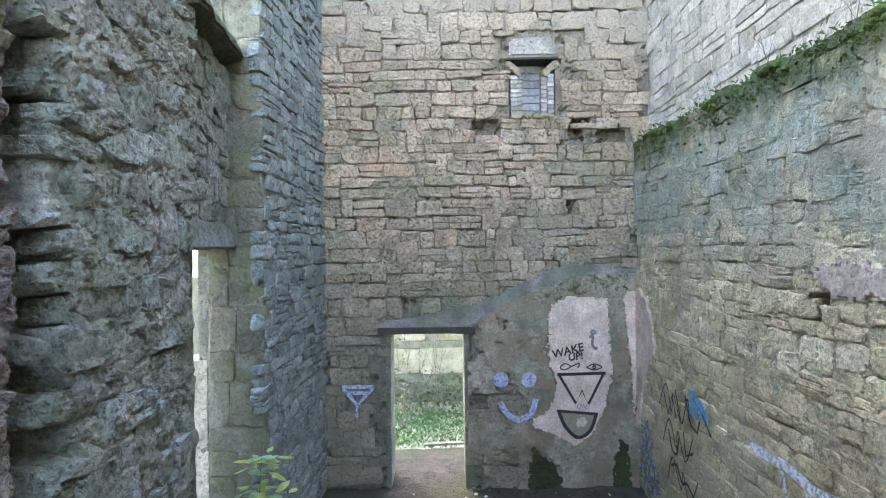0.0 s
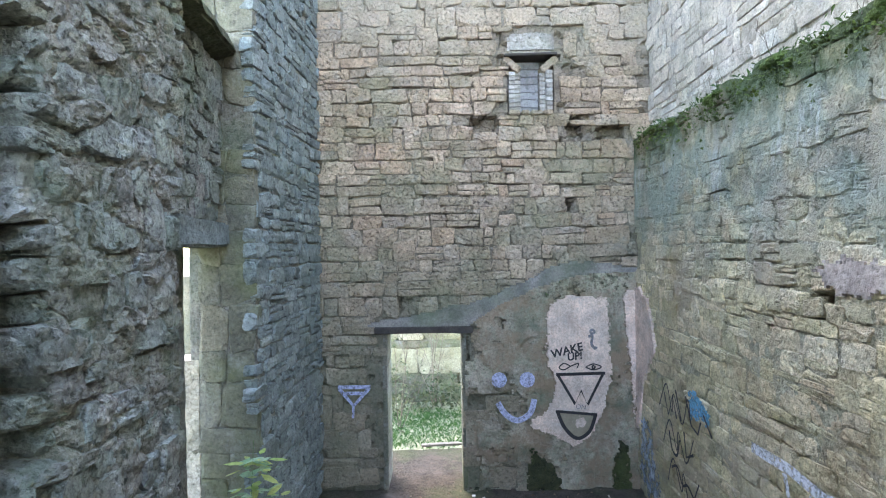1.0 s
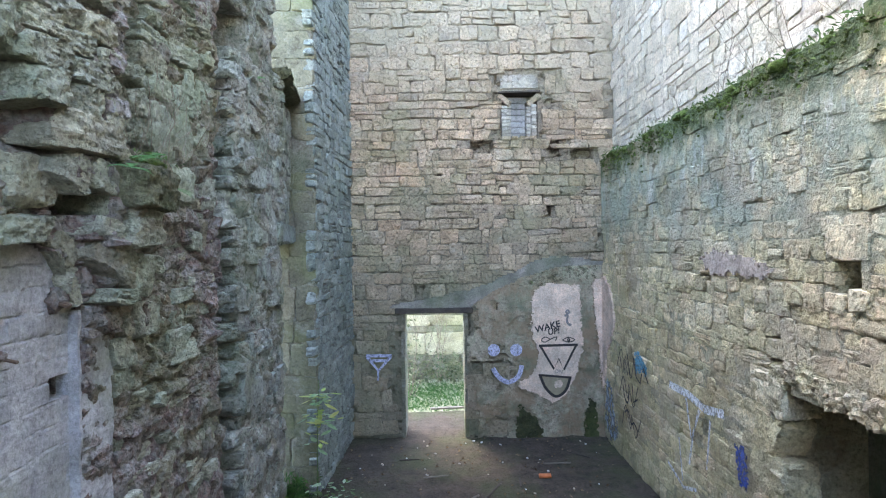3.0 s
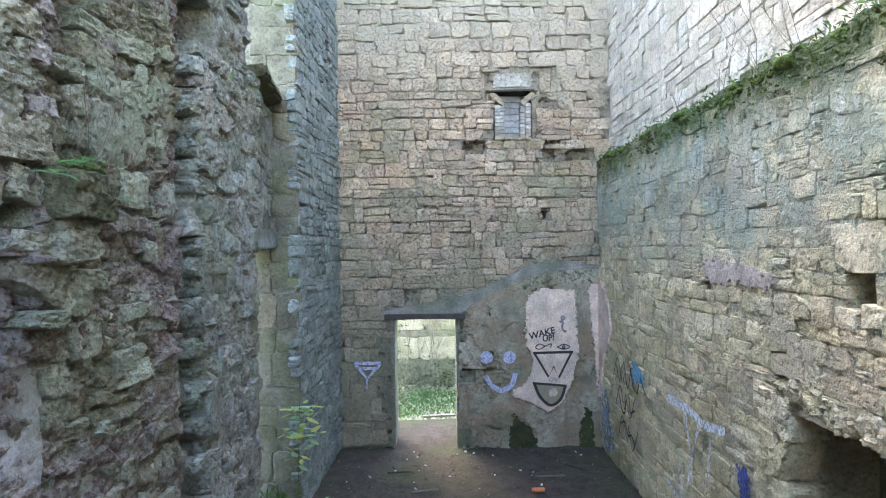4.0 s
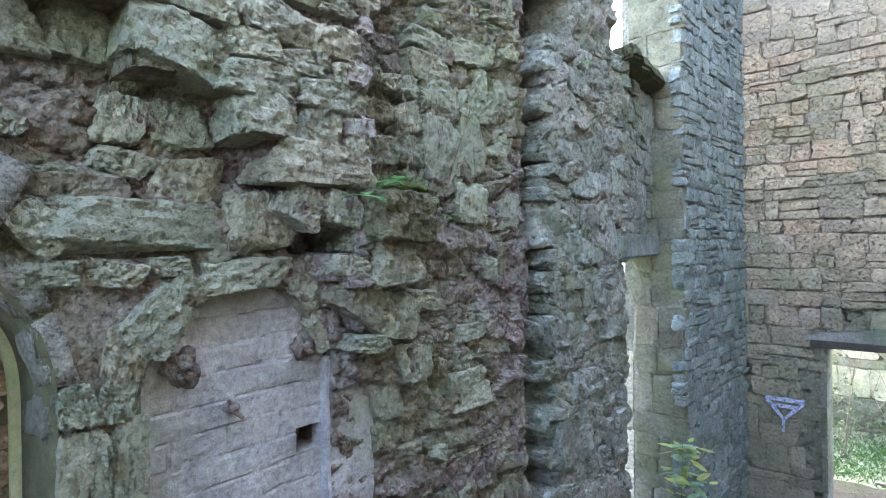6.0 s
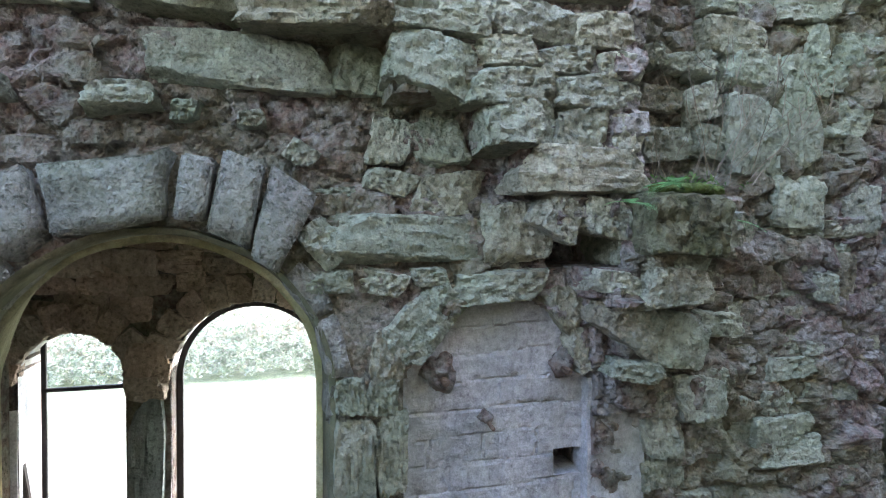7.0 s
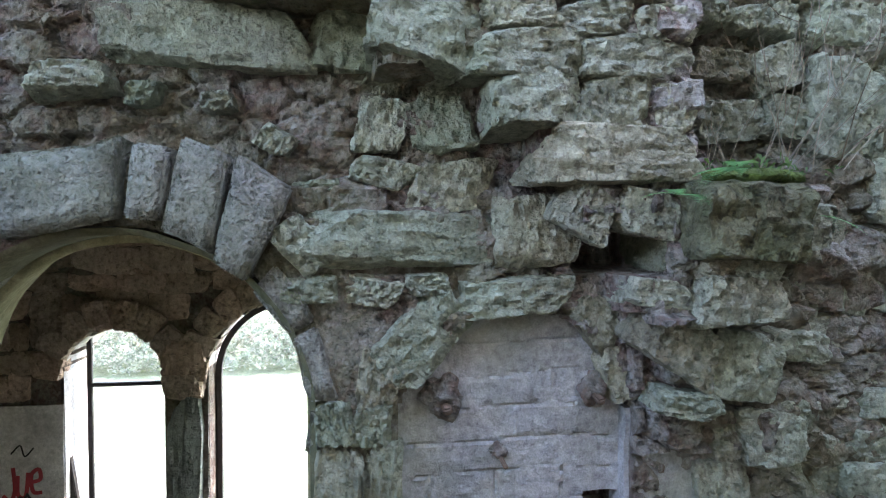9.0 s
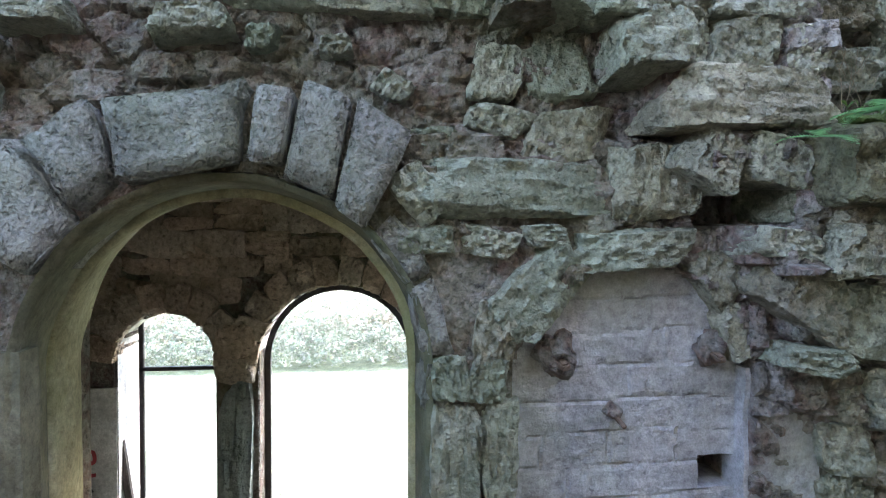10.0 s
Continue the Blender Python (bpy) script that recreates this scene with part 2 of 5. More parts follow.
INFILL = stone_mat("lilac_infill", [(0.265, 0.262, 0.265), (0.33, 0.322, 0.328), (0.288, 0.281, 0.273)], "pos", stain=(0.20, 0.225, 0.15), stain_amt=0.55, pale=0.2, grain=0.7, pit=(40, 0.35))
# green-stained plaster; the underside's shade is put into its dark colour and stain
SHADED_SOFFIT = stone_mat("arch_soffit", [(0.125, 0.115, 0.075), (0.16, 0.148, 0.10), (0.105, 0.10, 0.068)], "pos", stain=(0.035, 0.045, 0.02), stain_amt=0.85, pale=0.08, grain=0.6, pit=(40, 0.3))
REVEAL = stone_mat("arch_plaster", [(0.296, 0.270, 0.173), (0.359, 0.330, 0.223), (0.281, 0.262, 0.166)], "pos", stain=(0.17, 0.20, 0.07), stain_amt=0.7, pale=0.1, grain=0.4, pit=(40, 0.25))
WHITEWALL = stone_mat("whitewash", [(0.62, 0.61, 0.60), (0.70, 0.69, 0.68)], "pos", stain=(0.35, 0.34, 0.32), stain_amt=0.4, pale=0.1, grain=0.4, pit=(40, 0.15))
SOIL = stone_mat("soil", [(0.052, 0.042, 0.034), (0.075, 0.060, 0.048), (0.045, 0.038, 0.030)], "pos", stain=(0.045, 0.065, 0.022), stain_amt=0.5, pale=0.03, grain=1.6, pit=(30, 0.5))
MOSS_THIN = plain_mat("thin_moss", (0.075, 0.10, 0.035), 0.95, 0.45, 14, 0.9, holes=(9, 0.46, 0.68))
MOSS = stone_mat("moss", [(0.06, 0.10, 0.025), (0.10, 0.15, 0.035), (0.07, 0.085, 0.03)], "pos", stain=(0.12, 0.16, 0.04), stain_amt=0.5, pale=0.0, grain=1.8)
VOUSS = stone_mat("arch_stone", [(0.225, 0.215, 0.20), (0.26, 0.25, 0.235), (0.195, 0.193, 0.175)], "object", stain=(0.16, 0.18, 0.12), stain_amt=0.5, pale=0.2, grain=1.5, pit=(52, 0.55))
WOOD = plain_mat("old_wood", (0.055, 0.045, 0.038), 0.85, 0.4, 6)
PALEWOOD = plain_mat("pale_wood", (0.17, 0.155, 0.125), 0.8, 0.3, 7)
METAL = plain_mat("rusty_iron", (0.05, 0.045, 0.045), 0.7, 0.3, 20, metal=0.4)
RUST = plain_mat("rust", (0.13, 0.085, 0.06), 0.9, 0.4, 30, 0.8)
BLACK = plain_mat("black_paint", (0.022, 0.02, 0.02), 0.6, 0.4, 25, 0.1, holes=(45, 0.18, 0.30))
BLUEWHITE = plain_mat("blue_spray", (0.46, 0.47, 0.64), 0.7, 0.2, 12, 0.1, holes=(30, 0.26, 0.56))
CYAN = plain_mat("cyan_paint", (0.13, 0.37, 0.52), 0.7, 0.25, 12, 0.1, holes=(26, 0.40, 0.52))
COBALT = plain_mat("cobalt_paint", (0.05, 0.09, 0.32), 0.7, 0.3, 12, 0.1, holes=(26, 0.40, 0.55))
WHITE = plain_mat("white_paint", (0.68, 0.69, 0.72), 0.7, 0.2, 12, 0.1, holes=(26, 0.36, 0.54))
REDP = plain_mat("red_paint", (0.42, 0.05, 0.06), 0.7, 0.3, 12, 0.1)
GREYP = plain_mat("grey_paint", (0.20, 0.19, 0.20), 0.7, 0.3, 12, 0.1, holes=(30, 0.3, 0.5))
ORANGE = plain_mat("orange_plastic", (0.55, 0.16, 0.05), 0.5, 0.2, 20, 0.1)
LITTER = plain_mat("white_litter", (0.62, 0.62, 0.60), 0.6, 0.2, 20, 0.2)
LEAF = leaf_mat("leaf", (0.05, 0.10, 0.03), (0.10, 0.17, 0.045))
LEAFY = leaf_mat("yellow_leaf", (0.34, 0.46, 0.14), (0.55, 0.56, 0.20))
PALELEAF = leaf_mat("pale_leaf", (0.24, 0.40, 0.22), (0.40, 0.52, 0.34))
FERN = leaf_mat("fern_leaf", (0.12, 0.30, 0.12), (0.19, 0.40, 0.17))
GRASS = leaf_mat("grass_blade", (0.04, 0.115, 0.03), (0.08, 0.18, 0.045))
DRY = leaf_mat("dry_stem", (0.13, 0.10, 0.075), (0.24, 0.20, 0.15))
BUSH = leaf_mat("bush_leaf", (0.06, 0.085, 0.04), (0.17, 0.185, 0.10))
LAWN = stone_mat("lawn", [(0.22, 0.25, 0.13), (0.31, 0.33, 0.20), (0.26, 0.27, 0.16)], "pos", stain=(0.28, 0.27, 0.20), stain_amt=0.5, pale=0.2, grain=1.0)


# ================= mesh helpers =================
rng = np.random.default_rng(11)


def mesh_from(name, verts, faces, mat, smooth=True):
    me = bpy.data.meshes.new(name)
    me.from_pydata([tuple(v) for v in verts], [], [tuple(f) for f in faces])
    me.materials.append(mat)
    if smooth:
        me.polygons.foreach_set("use_smooth", [True] * len(me.polygons))
        me.set_sharp_from_angle(angle=radians(20))
    me.update()
    return me


def part(name, data, mat, parent, label=""):
    """One mesh object under a thing; data is a bmesh or a mesh."""
    if isinstance(data, bmesh.types.BMesh):
        me = bpy.data.meshes.new(name)
        data.to_mesh(me)
        data.free()
        me.materials.append(mat)
        data = me
    ob = new(name, data)
    ob.parent = parent
    if label:
        tagged(ob, label)
    return ob


def thing(name, label, category, group="", kind="", at=(0, 0, 0)):
    ob = new(name)
    ob.location = at
    ob.empty_display_size = 0.1
    return tagged(ob, label, category, group, kind)


def box(bm, c, s, bevel=0.0, rot=None):
    m = Matrix.Translation(c) @ (rot.to_4x4() if rot else Matrix()) @ Matrix.Diagonal((*s, 1))
    g = bmesh.ops.create_cube(bm, size=1.0, matrix=m)
    if bevel:
        es = list({e for v in g["verts"] for e in v.link_edges})
        bmesh.ops.bevel(bm, geom=es, offset=bevel, segments=2, affect='EDGES')
    return bm


def fbm(x, y, z, octv=4, rough=0.55):
    """Layered noise for arrays of places."""
    out = np.zeros(len(x))
    for i, p in enumerate(zip(x, y, z)):
        a, f, s = 1.0, 1.0, 0.0
        for _ in range(octv):
            s += a * noise.noise((p[0] * f, p[1] * f, p[2] * f))
            a *= rough
            f *= 2.03
        out[i] = s
    return out


def proto(seed, cuts, planes, amp, k=7.0, near_cut=0.8):
    """A block of broken stone in a unit box: rounded, cut by a few random planes, roughened."""
    bm = bmesh.new()
    bmesh.ops.create_cube(bm, size=1.0)
    bmesh.ops.subdivide_edges(bm, edges=bm.edges[:], cuts=cuts, use_grid_fill=True)
    v = np.array([q.co[:] for q in bm.verts])
    faces = [tuple(q.index for q in f.verts) for f in bm.faces if f.calc_center_median().y < 0.49]
    bm.free()
    r = np.random.default_rng(seed)
    q = v * 2
    q = q / (np.sum(np.abs(q) ** k, axis=1) ** (1 / k))[:, None]
    for _ in range(planes):
        n = r.normal(size=3) * (1, 0.9, 1)
        n /= np.linalg.norm(n)
        d = r.uniform(near_cut, 1.0) * (abs(n[0]) + abs(n[1]) + abs(n[2])) * 0.92
        over = np.maximum(q @ n - d, 0)
        q -= over[:, None] * n
    sh = r.uniform(-0.12, 0.12, 4)
    q[:, 0] += sh[0] * q[:, 2] + sh[2] * q[:, 0] * q[:, 2]
    q[:, 2] += sh[1] * q[:, 0] * 0.8 + sh[3] * q[:, 0] * q[:, 2]
    o = r.uniform(0, 50)
    dv = np.array([[fbm1(p, o + j * 17, 2.3) for j in range(3)] for p in q])
    q += dv * amp
    chip = np.array([noise.noise((p[0] * 8.0 + o, p[1] * 3.0, p[2] * 2.4 - o)) - 0.6 * abs(noise.noise((p[0] * 13 - o, 3.0, p[2] * 3.8))) for p in q])
    q[:, 1] += chip * amp * 1.6
    return q / 2 * 1.02, faces


def fbm1(p, o, s):
    a, out = 1.0, 0.0
    for _ in range(3):
        out += a * noise.noise((p[0] * s * 3.0 + o, p[1] * s * 0.8, p[2] * s + o))
        a *= 0.55
        s *= 2.1
    return out


PROTO = {
    "fine": [proto(100 + i, 12, 9, 0.075, 26.0, 0.74) for i in range(14)],       # seen from close by
    "block": [proto(400 + i, 13, 9, 0.075, 26.0, 0.80) for i in range(14)],     # squared, flat-faced
    "mid": [proto(200 + i, 8, 8, 0.085, 22.0, 0.76) for i in range(14)],
    "dressed": [proto(500 + i, 5, 4, 0.035, 24.0, 0.90) for i in range(14)],   # squared and worn smooth
    "flat": [proto(300 + i, 6, 6, 0.07, 18.0, 0.82) for i in range(14)],       # seen from across the room
}
SHARED = {}


def shared(kind, i, mat):
    key = (kind, i, mat.name)
    if key not in SHARED:
        v, f = PROTO[kind][i]
        SHARED[key] = mesh_from("stone", v, f, mat, kind != "flat")
    return SHARED[key]


class Face:
    """A wall face: origin, the way along it and the way out of it. u along, v up, d out."""

    def __init__(self, origin, along, out):
        self.o, self.a, self.n = Vector(origin), Vector(along).normalized(), Vector(out).normalized()

    def at(self, u, v, d=0.0):
        return self.o + self.a * u + Vector((0, 0, v)) + self.n * d

    def place(self, u, v, d, w, h, depth, tilt=0.0, lean=0.0, swing=0.0):
        m = Matrix((self.a, -self.n, Vector((0, 0, 1)))).transposed()
        if m.determinant() < 0:
            m = Matrix((-self.a, -self.n, Vector((0, 0, 1)))).transposed()
        m = m @ Euler((lean, tilt, swing)).to_matrix()
        return Matrix.Translation(self.at(u, v, d)) @ m.to_4x4() @ Matrix.Diagonal((w, depth, h, 1))


def courses(u0, u1, v0, v1, hs, ws, seed, skip=None, wave=0.03):
    """Rough courses of stones over a face: middle, width, height and tilt of each."""
    r = np.random.default_rng(seed)
    out = []
    v = v0
    while v < v1:
        h = r.uniform(*hs)
        u = u0 - r.uniform(0, ws[0])
        while u < u1:
            w = r.uniform(*ws) * r.choice([0.6, 1.0, 1.0, 1.35])
            du = u + w / 2
            dv = wave * noise.noise((du * 0.7, v * 1.1, seed * 3.1))
            sl = wave * 0.7 * noise.noise((du * 0.7 + 9, v * 1.1, seed * 3.1)) * 2
            if du < u1 and du > u0:
                q = r.random()
                if q < 0.16 and h > hs[0] * 1.1:
                    k = r.uniform(0.4, 0.6)
                    cells = [(du, v + h * k / 2 + dv, w, h * k), (du, v + h * (k + 1) / 2 + dv, w, h * (1 - k))]
                elif q < 0.24:
                    cells = [(du, v + h * 0.75 + dv, w, h * 1.5)]
                else:
                    cells = [(du, v + h / 2 + dv + r.uniform(-0.012, 0.012), w, h * r.uniform(0.9, 1.12))]
                for c in cells:
                    if not (skip and skip(*c)):
                        out.append((*c, sl + r.normal() * 0.015))
            u += w
        v += h
    return out


def lay(parent, face, cells, mats, kind, depth, proud=(0.0, 0.02), jitter=0.03, near=None, limit=300, gap=0.0, seed=5, relief=None):
    """Stones of a face: the ones round the place near as parts of their own, the rest as one mass of rubble."""
    r = np.random.default_rng(seed)
    order = sorted(range(len(cells)), key=lambda i: (cells[i][0] - near[0]) ** 2 + (cells[i][1] - near[1]) ** 2) if near else range(len(cells))
    V, F, off = [], [], 0
    for rank, i in enumerate(order):
        u, v, w, h, tilt = cells[i]
        j = int(r.integers(14))
        d = r.uniform(*proud) + (relief(u, v) if relief else 0.0)
        flip = r.random() < 0.5
        m = face.place(u, v, d - depth / 2, (w - gap) * (-1 if False else 1), h - gap, depth, tilt + r.normal() * jitter * 0.4 + (math.pi if flip else 0), r.normal() * jitter, r.normal() * jitter)
        if rank < limit:
            ob = new("stone", shared(kind, j, mats[0]))
            ob.parent = parent
            ob.matrix_world = m
        else:
            pv, pf = PROTO[kind][j]
            mm = np.array(m)
            V.append(pv @ mm[:3, :3].T + mm[:3, 3])
            F.extend([tuple(x + off for x in f) for f in pf])
            off += len(pv)
    if V:
        tagged(part("rubble", mesh_from("rubble", np.concatenate(V), F, mats[1], kind != "flat"), mats[1], parent), kind="stuff")


def slab(name, face, us, vs, solid, thick, mat, parent=None, rough=0.0, fine=None, seed=0.0, relief=None, back_rough=False):
    """A wall body over the cells us x vs for which solid() holds, with thickness and uneven front."""
    us, vs = np.asarray(us), np.asarray(vs)
    nu, nv = len(us), len(vs)
    ok = np.array([[solid((us[i] + us[i + 1]) / 2, (vs[j] + vs[j + 1]) / 2) for j in range(nv - 1)] for i in range(nu - 1)])
    U, W = np.meshgrid(us, vs, indexing="ij")
    uf, vf = U.ravel(), W.ravel()
    d = np.zeros(len(uf))
    if rough:
        d = fbm(uf * 2.6 + seed, vf * 3.4, np.full(len(uf), seed), 5, 0.68) * rough
    if relief:
        d = d + np.array([relief(a, b) for a, b in zip(uf, vf)])
    o, a, n = np.array(face.o), np.array(face.a), np.array(face.n)
    base = o + uf[:, None] * a + vf[:, None] * np.array((0, 0, 1.0))
    front, back = base + d[:, None] * n, base - thick * n
    verts = np.concatenate([front, back])
    N = nu * nv
    faces = []
    ix = lambda i, j: i * nv + j
    good = lambda i, j: 0 <= i < nu - 1 and 0 <= j < nv - 1 and ok[i, j]
    hand = Vector(a).cross(Vector((0, 0, 1))).dot(Vector(n)) > 0
    for i in range(nu - 1):
        for j in range(nv - 1):
            if not ok[i, j]:
                continue
            q = (ix(i, j), ix(i + 1, j), ix(i + 1, j + 1), ix(i, j + 1))
            fs = [q, tuple(x + N for x in reversed(q))]
            for di, dj, e in ((-1, 0, (q[3], q[0])), (1, 0, (q[1], q[2])), (0, -1, (q[0], q[1])), (0, 1, (q[2], q[3]))):
                if not good(i + di, j + dj):
                    fs.append((e[1], e[0], e[0] + N, e[1] + N))
            faces += fs if hand else [tuple(reversed(f)) for f in fs]
    me = mesh_from(name, verts, faces, mat, smooth=False)
    bm = bmesh.new()
    bm.from_mesh(me)
    bmesh.ops.delete(bm, geom=[v for v in bm.verts if not v.link_faces], context='VERTS')
    bm.to_mesh(me)
    bm.free()
    ob = new(name, me)
    if parent:
        ob.parent = parent
    return ob


def steps(a, b, s):
    return np.linspace(a, b, max(2, int(round((b - a) / s)) + 1))


def ribbon(pts, width, d_off=None, closed=False):
    """A flat painted stroke along places in a plane (u, v)."""
    pts = [Vector(p) for p in pts]
    n = len(pts)
    V, F = [], []
    for i, p in enumerate(pts):
        a = pts[(i - 1) % n] if (closed or i) else p
        b = pts[(i + 1) % n] if (closed or i < n - 1) else p
        t = (b - a).normalized()
        s = Vector((-t.y, t.x)) * width / 2
        V += [p + s, p - s]
    for i in range(n if closed else n - 1):
        j = (i + 1) % n
        F.append((2 * i, 2 * j, 2 * j + 1, 2 * i + 1))
    return V, F


def smooth_line(pts, k=6):
    """A rounded line through the places."""
    out = []
    P = [pts[0], *pts, pts[-1]]
    for i in range(1, len(P) - 2):
        p0, p1, p2, p3 = (np.array(q, float) for q in P[i - 1:i + 3])
        for s in range(k):
            t = s / k
            out.append(tuple(0.5 * ((2 * p1) + (-p0 + p2) * t + (2 * p0 - 5 * p1 + 4 * p2 - p3) * t * t + (-p0 + 3 * p1 - 3 * p2 + p3) * t ** 3)))
    return out + [tuple(pts[-1])]


def paint(name, face, strokes, mat, parent, d):
    """Painted strokes lying on a face: list of (points, width, closed)."""
    V, F = [], []
    for pts, w, closed in strokes:
        v, f = ribbon(pts, w, closed=closed)
        o = len(V)
        V += [face.at(p.x, p.y, d) for p in v]
        F += [tuple(x + o for x in q) for q in f]
    return part(name, mesh_from(name, V, F, mat, False), mat, parent)


def blob_mesh(face, outline, d, thick, mat, name, jag=0.0, seed=1, k=5):
    """A patch with an uneven outline and a little thickness, on a face."""
    r = np.random.default_rng(seed)
    pts = []
    P = list(outline)
    for i, p in enumerate(P):
        q = P[(i + 1) % len(P)]
        for s in range(k):
            t = s / k
            pts.append((p[0] + (q[0] - p[0]) * t + r.normal() * jag, p[1] + (q[1] - p[1]) * t + r.normal() * jag))
    bm = bmesh.new()
    top = [bm.verts.new(face.at(u, v, d)) for u, v in pts]
    low = [bm.verts.new(face.at(u, v, d - thick)) for u, v in pts]
    bm.faces.new(top)
    for i in range(len(pts)):
        j = (i + 1) % len(pts)
        bm.faces.new((top[i], top[j], low[j], low[i]))
    bmesh.ops.triangulate(bm, faces=bm.faces[:], ngon_method='EAR_CLIP')
    bmesh.ops.recalc_face_normals(bm, faces=bm.faces[:])
    return bm


def inside(poly, u, v):
    n, hit = len(poly), False
    for i in range(n):
        (a, b), (c, d) = poly[i], poly[(i + 1) % n]
        if (b > v) != (d > v) and u < (c - a) * (v - b) / (d - b) + a:
            hit = not hit
    return hit


def sstep(x, a, b):
    t = min(1.0, max(0.0, (x - a) / (b - a)))
    return t * t * (3 - 2 * t)


def patch(name, face, poly, d, thick, mat, parent, seed=1.0, cell=0.02, ragged=0.03, rough=0.003):
    """A coat of plaster, moss or paint with a ragged edge, on a face."""
    f = Face(face.at(0, 0, d), face.a, face.n)
    us, vs = [p[0] for p in poly], [p[1] for p in poly]

    def solid(u, v):
        return inside(poly, u + ragged * noise.noise((u * 14, v * 14, seed)) + ragged * 0.6 * noise.noise((u * 40, v * 40, seed)), v + ragged * noise.noise((u * 14, v * 14, seed + 5)))

    return slab(name, f, steps(min(us) - 0.04, max(us) + 0.04, cell), steps(min(vs) - 0.04, max(vs) + 0.04, cell), solid, thick, mat, parent, rough=rough, seed=seed)


# ================= the place: plan =================
XL, XR, YB, TOP = -1.66, 2.52, 7.17, 9.6
LEDGE = 4.47

# ---------- ground ----------
gx = np.concatenate([[-400, -120, -40], steps(-22, 12, 1.0), [40, 120, 400]])
gy = np.concatenate([[-400, -120, -40], steps(-18, 26, 1.0), [60, 150, 400]])
GV = [(x, y, -0.03 + (0.05 * noise.noise((x * 0.4, y * 0.4, 0)) if abs(x + 5) < 17 and abs(y - 4) < 22 else 0) - 0.05) for x in gx for y in gy]
GF = [(i * len(gy) + j, (i + 1) * len(gy) + j, (i + 1) * len(gy) + j + 1, i * len(gy) + j + 1) for i in range(len(gx) - 1) for j in range(len(gy) - 1)]
tagged(new("ground", mesh_from("ground", GV, GF, LAWN)), "pale sunlit lawn of short dry grass", "ground", kind="structure")
fx, fy = steps(-2.2, 2.9, 0.06), steps(-4.6, 8.6, 0.06)
fz = fbm(np.repeat(fx, len(fy)) * 3, np.tile(fy, len(fx)) * 3, np.zeros(len(fx) * len(fy)), 4) * 0.022
FV = [(x, y, fz[i * len(fy) + j]) for i, x in enumerate(fx) for j, y in enumerate(fy)]
FF = [(i * len(fy) + j, (i + 1) * len(fy) + j, (i + 1) * len(fy) + j + 1, i * len(fy) + j + 1) for i in range(len(fx) - 1) for j in range(len(fy) - 1)]
floor = tagged(new("floor", mesh_from("floor", FV, FF, SOIL)), "dark trodden earth floor with scattered litter", "floor", kind="structure")

# ---------- far wall with the doorway ----------
back = thing("wall_back", "tall coursed sandstone wall with a doorway and a small blocked niche", "wall", kind="structure")
FB = Face((0, YB, 0), (1, 0, 0), (0, -1, 0))
HOLES = [(0.44, 0.72, 4.64, 4.80), (1.68, 1.82, 4.58, 4.80), (2.06, 2.38, 4.50, 4.66), (0.42, 0.53, 3.43, 3.52), (1.60, 1.68, 3.62, 3.68), (-1.08, -0.92, 5.02, 5.08)]
NICHE = (0.90, 1.50, 4.88, 5.63)
DOOR = (-0.72, 0.27, -0.2, 2.03)


def back_solid(u, v):
    if DOOR[0] < u < DOOR[1] and v < DOOR[3] + 0.06:
        return False
    if NICHE[0] < u < NICHE[1] and NICHE[2] < v < NICHE[3]:
        return False
    return True


def in_hole(u, v, pad=0.0):
    u, v = u + 0.04 * noise.noise((u * 9, v * 9, 1.0)), v + 0.04 * noise.noise((u * 9, v * 9, 4.0))
    return any(a - pad < u < b + pad and c - pad < v < e + pad for a, b, c, e in HOLES)


def grid_with(a, b, s, *marks):
    g = sorted(set(np.round(np.concatenate([steps(a, b, s), marks]), 3)))
    return [q for i, q in enumerate(g) if q in marks or i in (0, len(g) - 1) or not any(0 < abs(q - m) < s * 0.45 for m in marks)]


def back_joint(u, v):
    """Mortar nearly flush in places, washed out in others."""
    void = 0.06 * sstep(noise.noise((u * 8, v * 10, 15.0)), 0.28, 0.42)
    return -0.022 - void - 0.026 * sstep(noise.noise((u * 1.5, v * 1.9, 2.0)) + 0.35 * noise.noise((u * 6, v * 6, 5.0)), 0.08, 0.35)


slab("body", FB, grid_with(-2.3, 3.2, 0.028, -0.72, 0.27, 0.90, 1.50), grid_with(-0.2, TOP, 0.028, 2.09, 4.88, 5.63), back_solid, 0.62, MORTAR_B, back, rough=0.017, seed=3.3,
     relief=lambda u, v: back_joint(u, v) - (0.14 if in_hole(u, v, 0.02) else 0))


def back_skip(u, v, w, h):
    if DOOR[0] - w / 2 + 0.05 < u < DOOR[1] + w / 2 - 0.05 and v - h / 2 < DOOR[3] + 0.20:
        return True
    if NICHE[0] - w * 0.4 < u < NICHE[1] + w * 0.4 and NICHE[2] - h * 0.45 < v < NICHE[3] + 0.28:
        return True
    if in_hole(u, v, 0.04):
        return True
    return False


cells_b = courses(-1.62, 2.72, 0.02, 7.7, (0.11, 0.26), (0.16, 0.46), 4, back_skip, 0.05)

# ---------- side wall with the mossy ledge and fireplace ----------
right = thing("wall_right", "side wall of olive and blue-green stone with mossy ledge and fireplace", "wall", kind="structure")
FR = Face((XR, 0, 0), (0, 1, 0), (-1, 0, 0))
FIRE = (1.15, 2.58, -0.2, 2.02)
RHOLES = [(3.60, 3.76, 2.60, 2.76), (1.72, 1.86, 2.72, 2.96), (2.60, 2.68, 2.62, 2.74), (2.52, 2.60, 2.10, 2.2)]


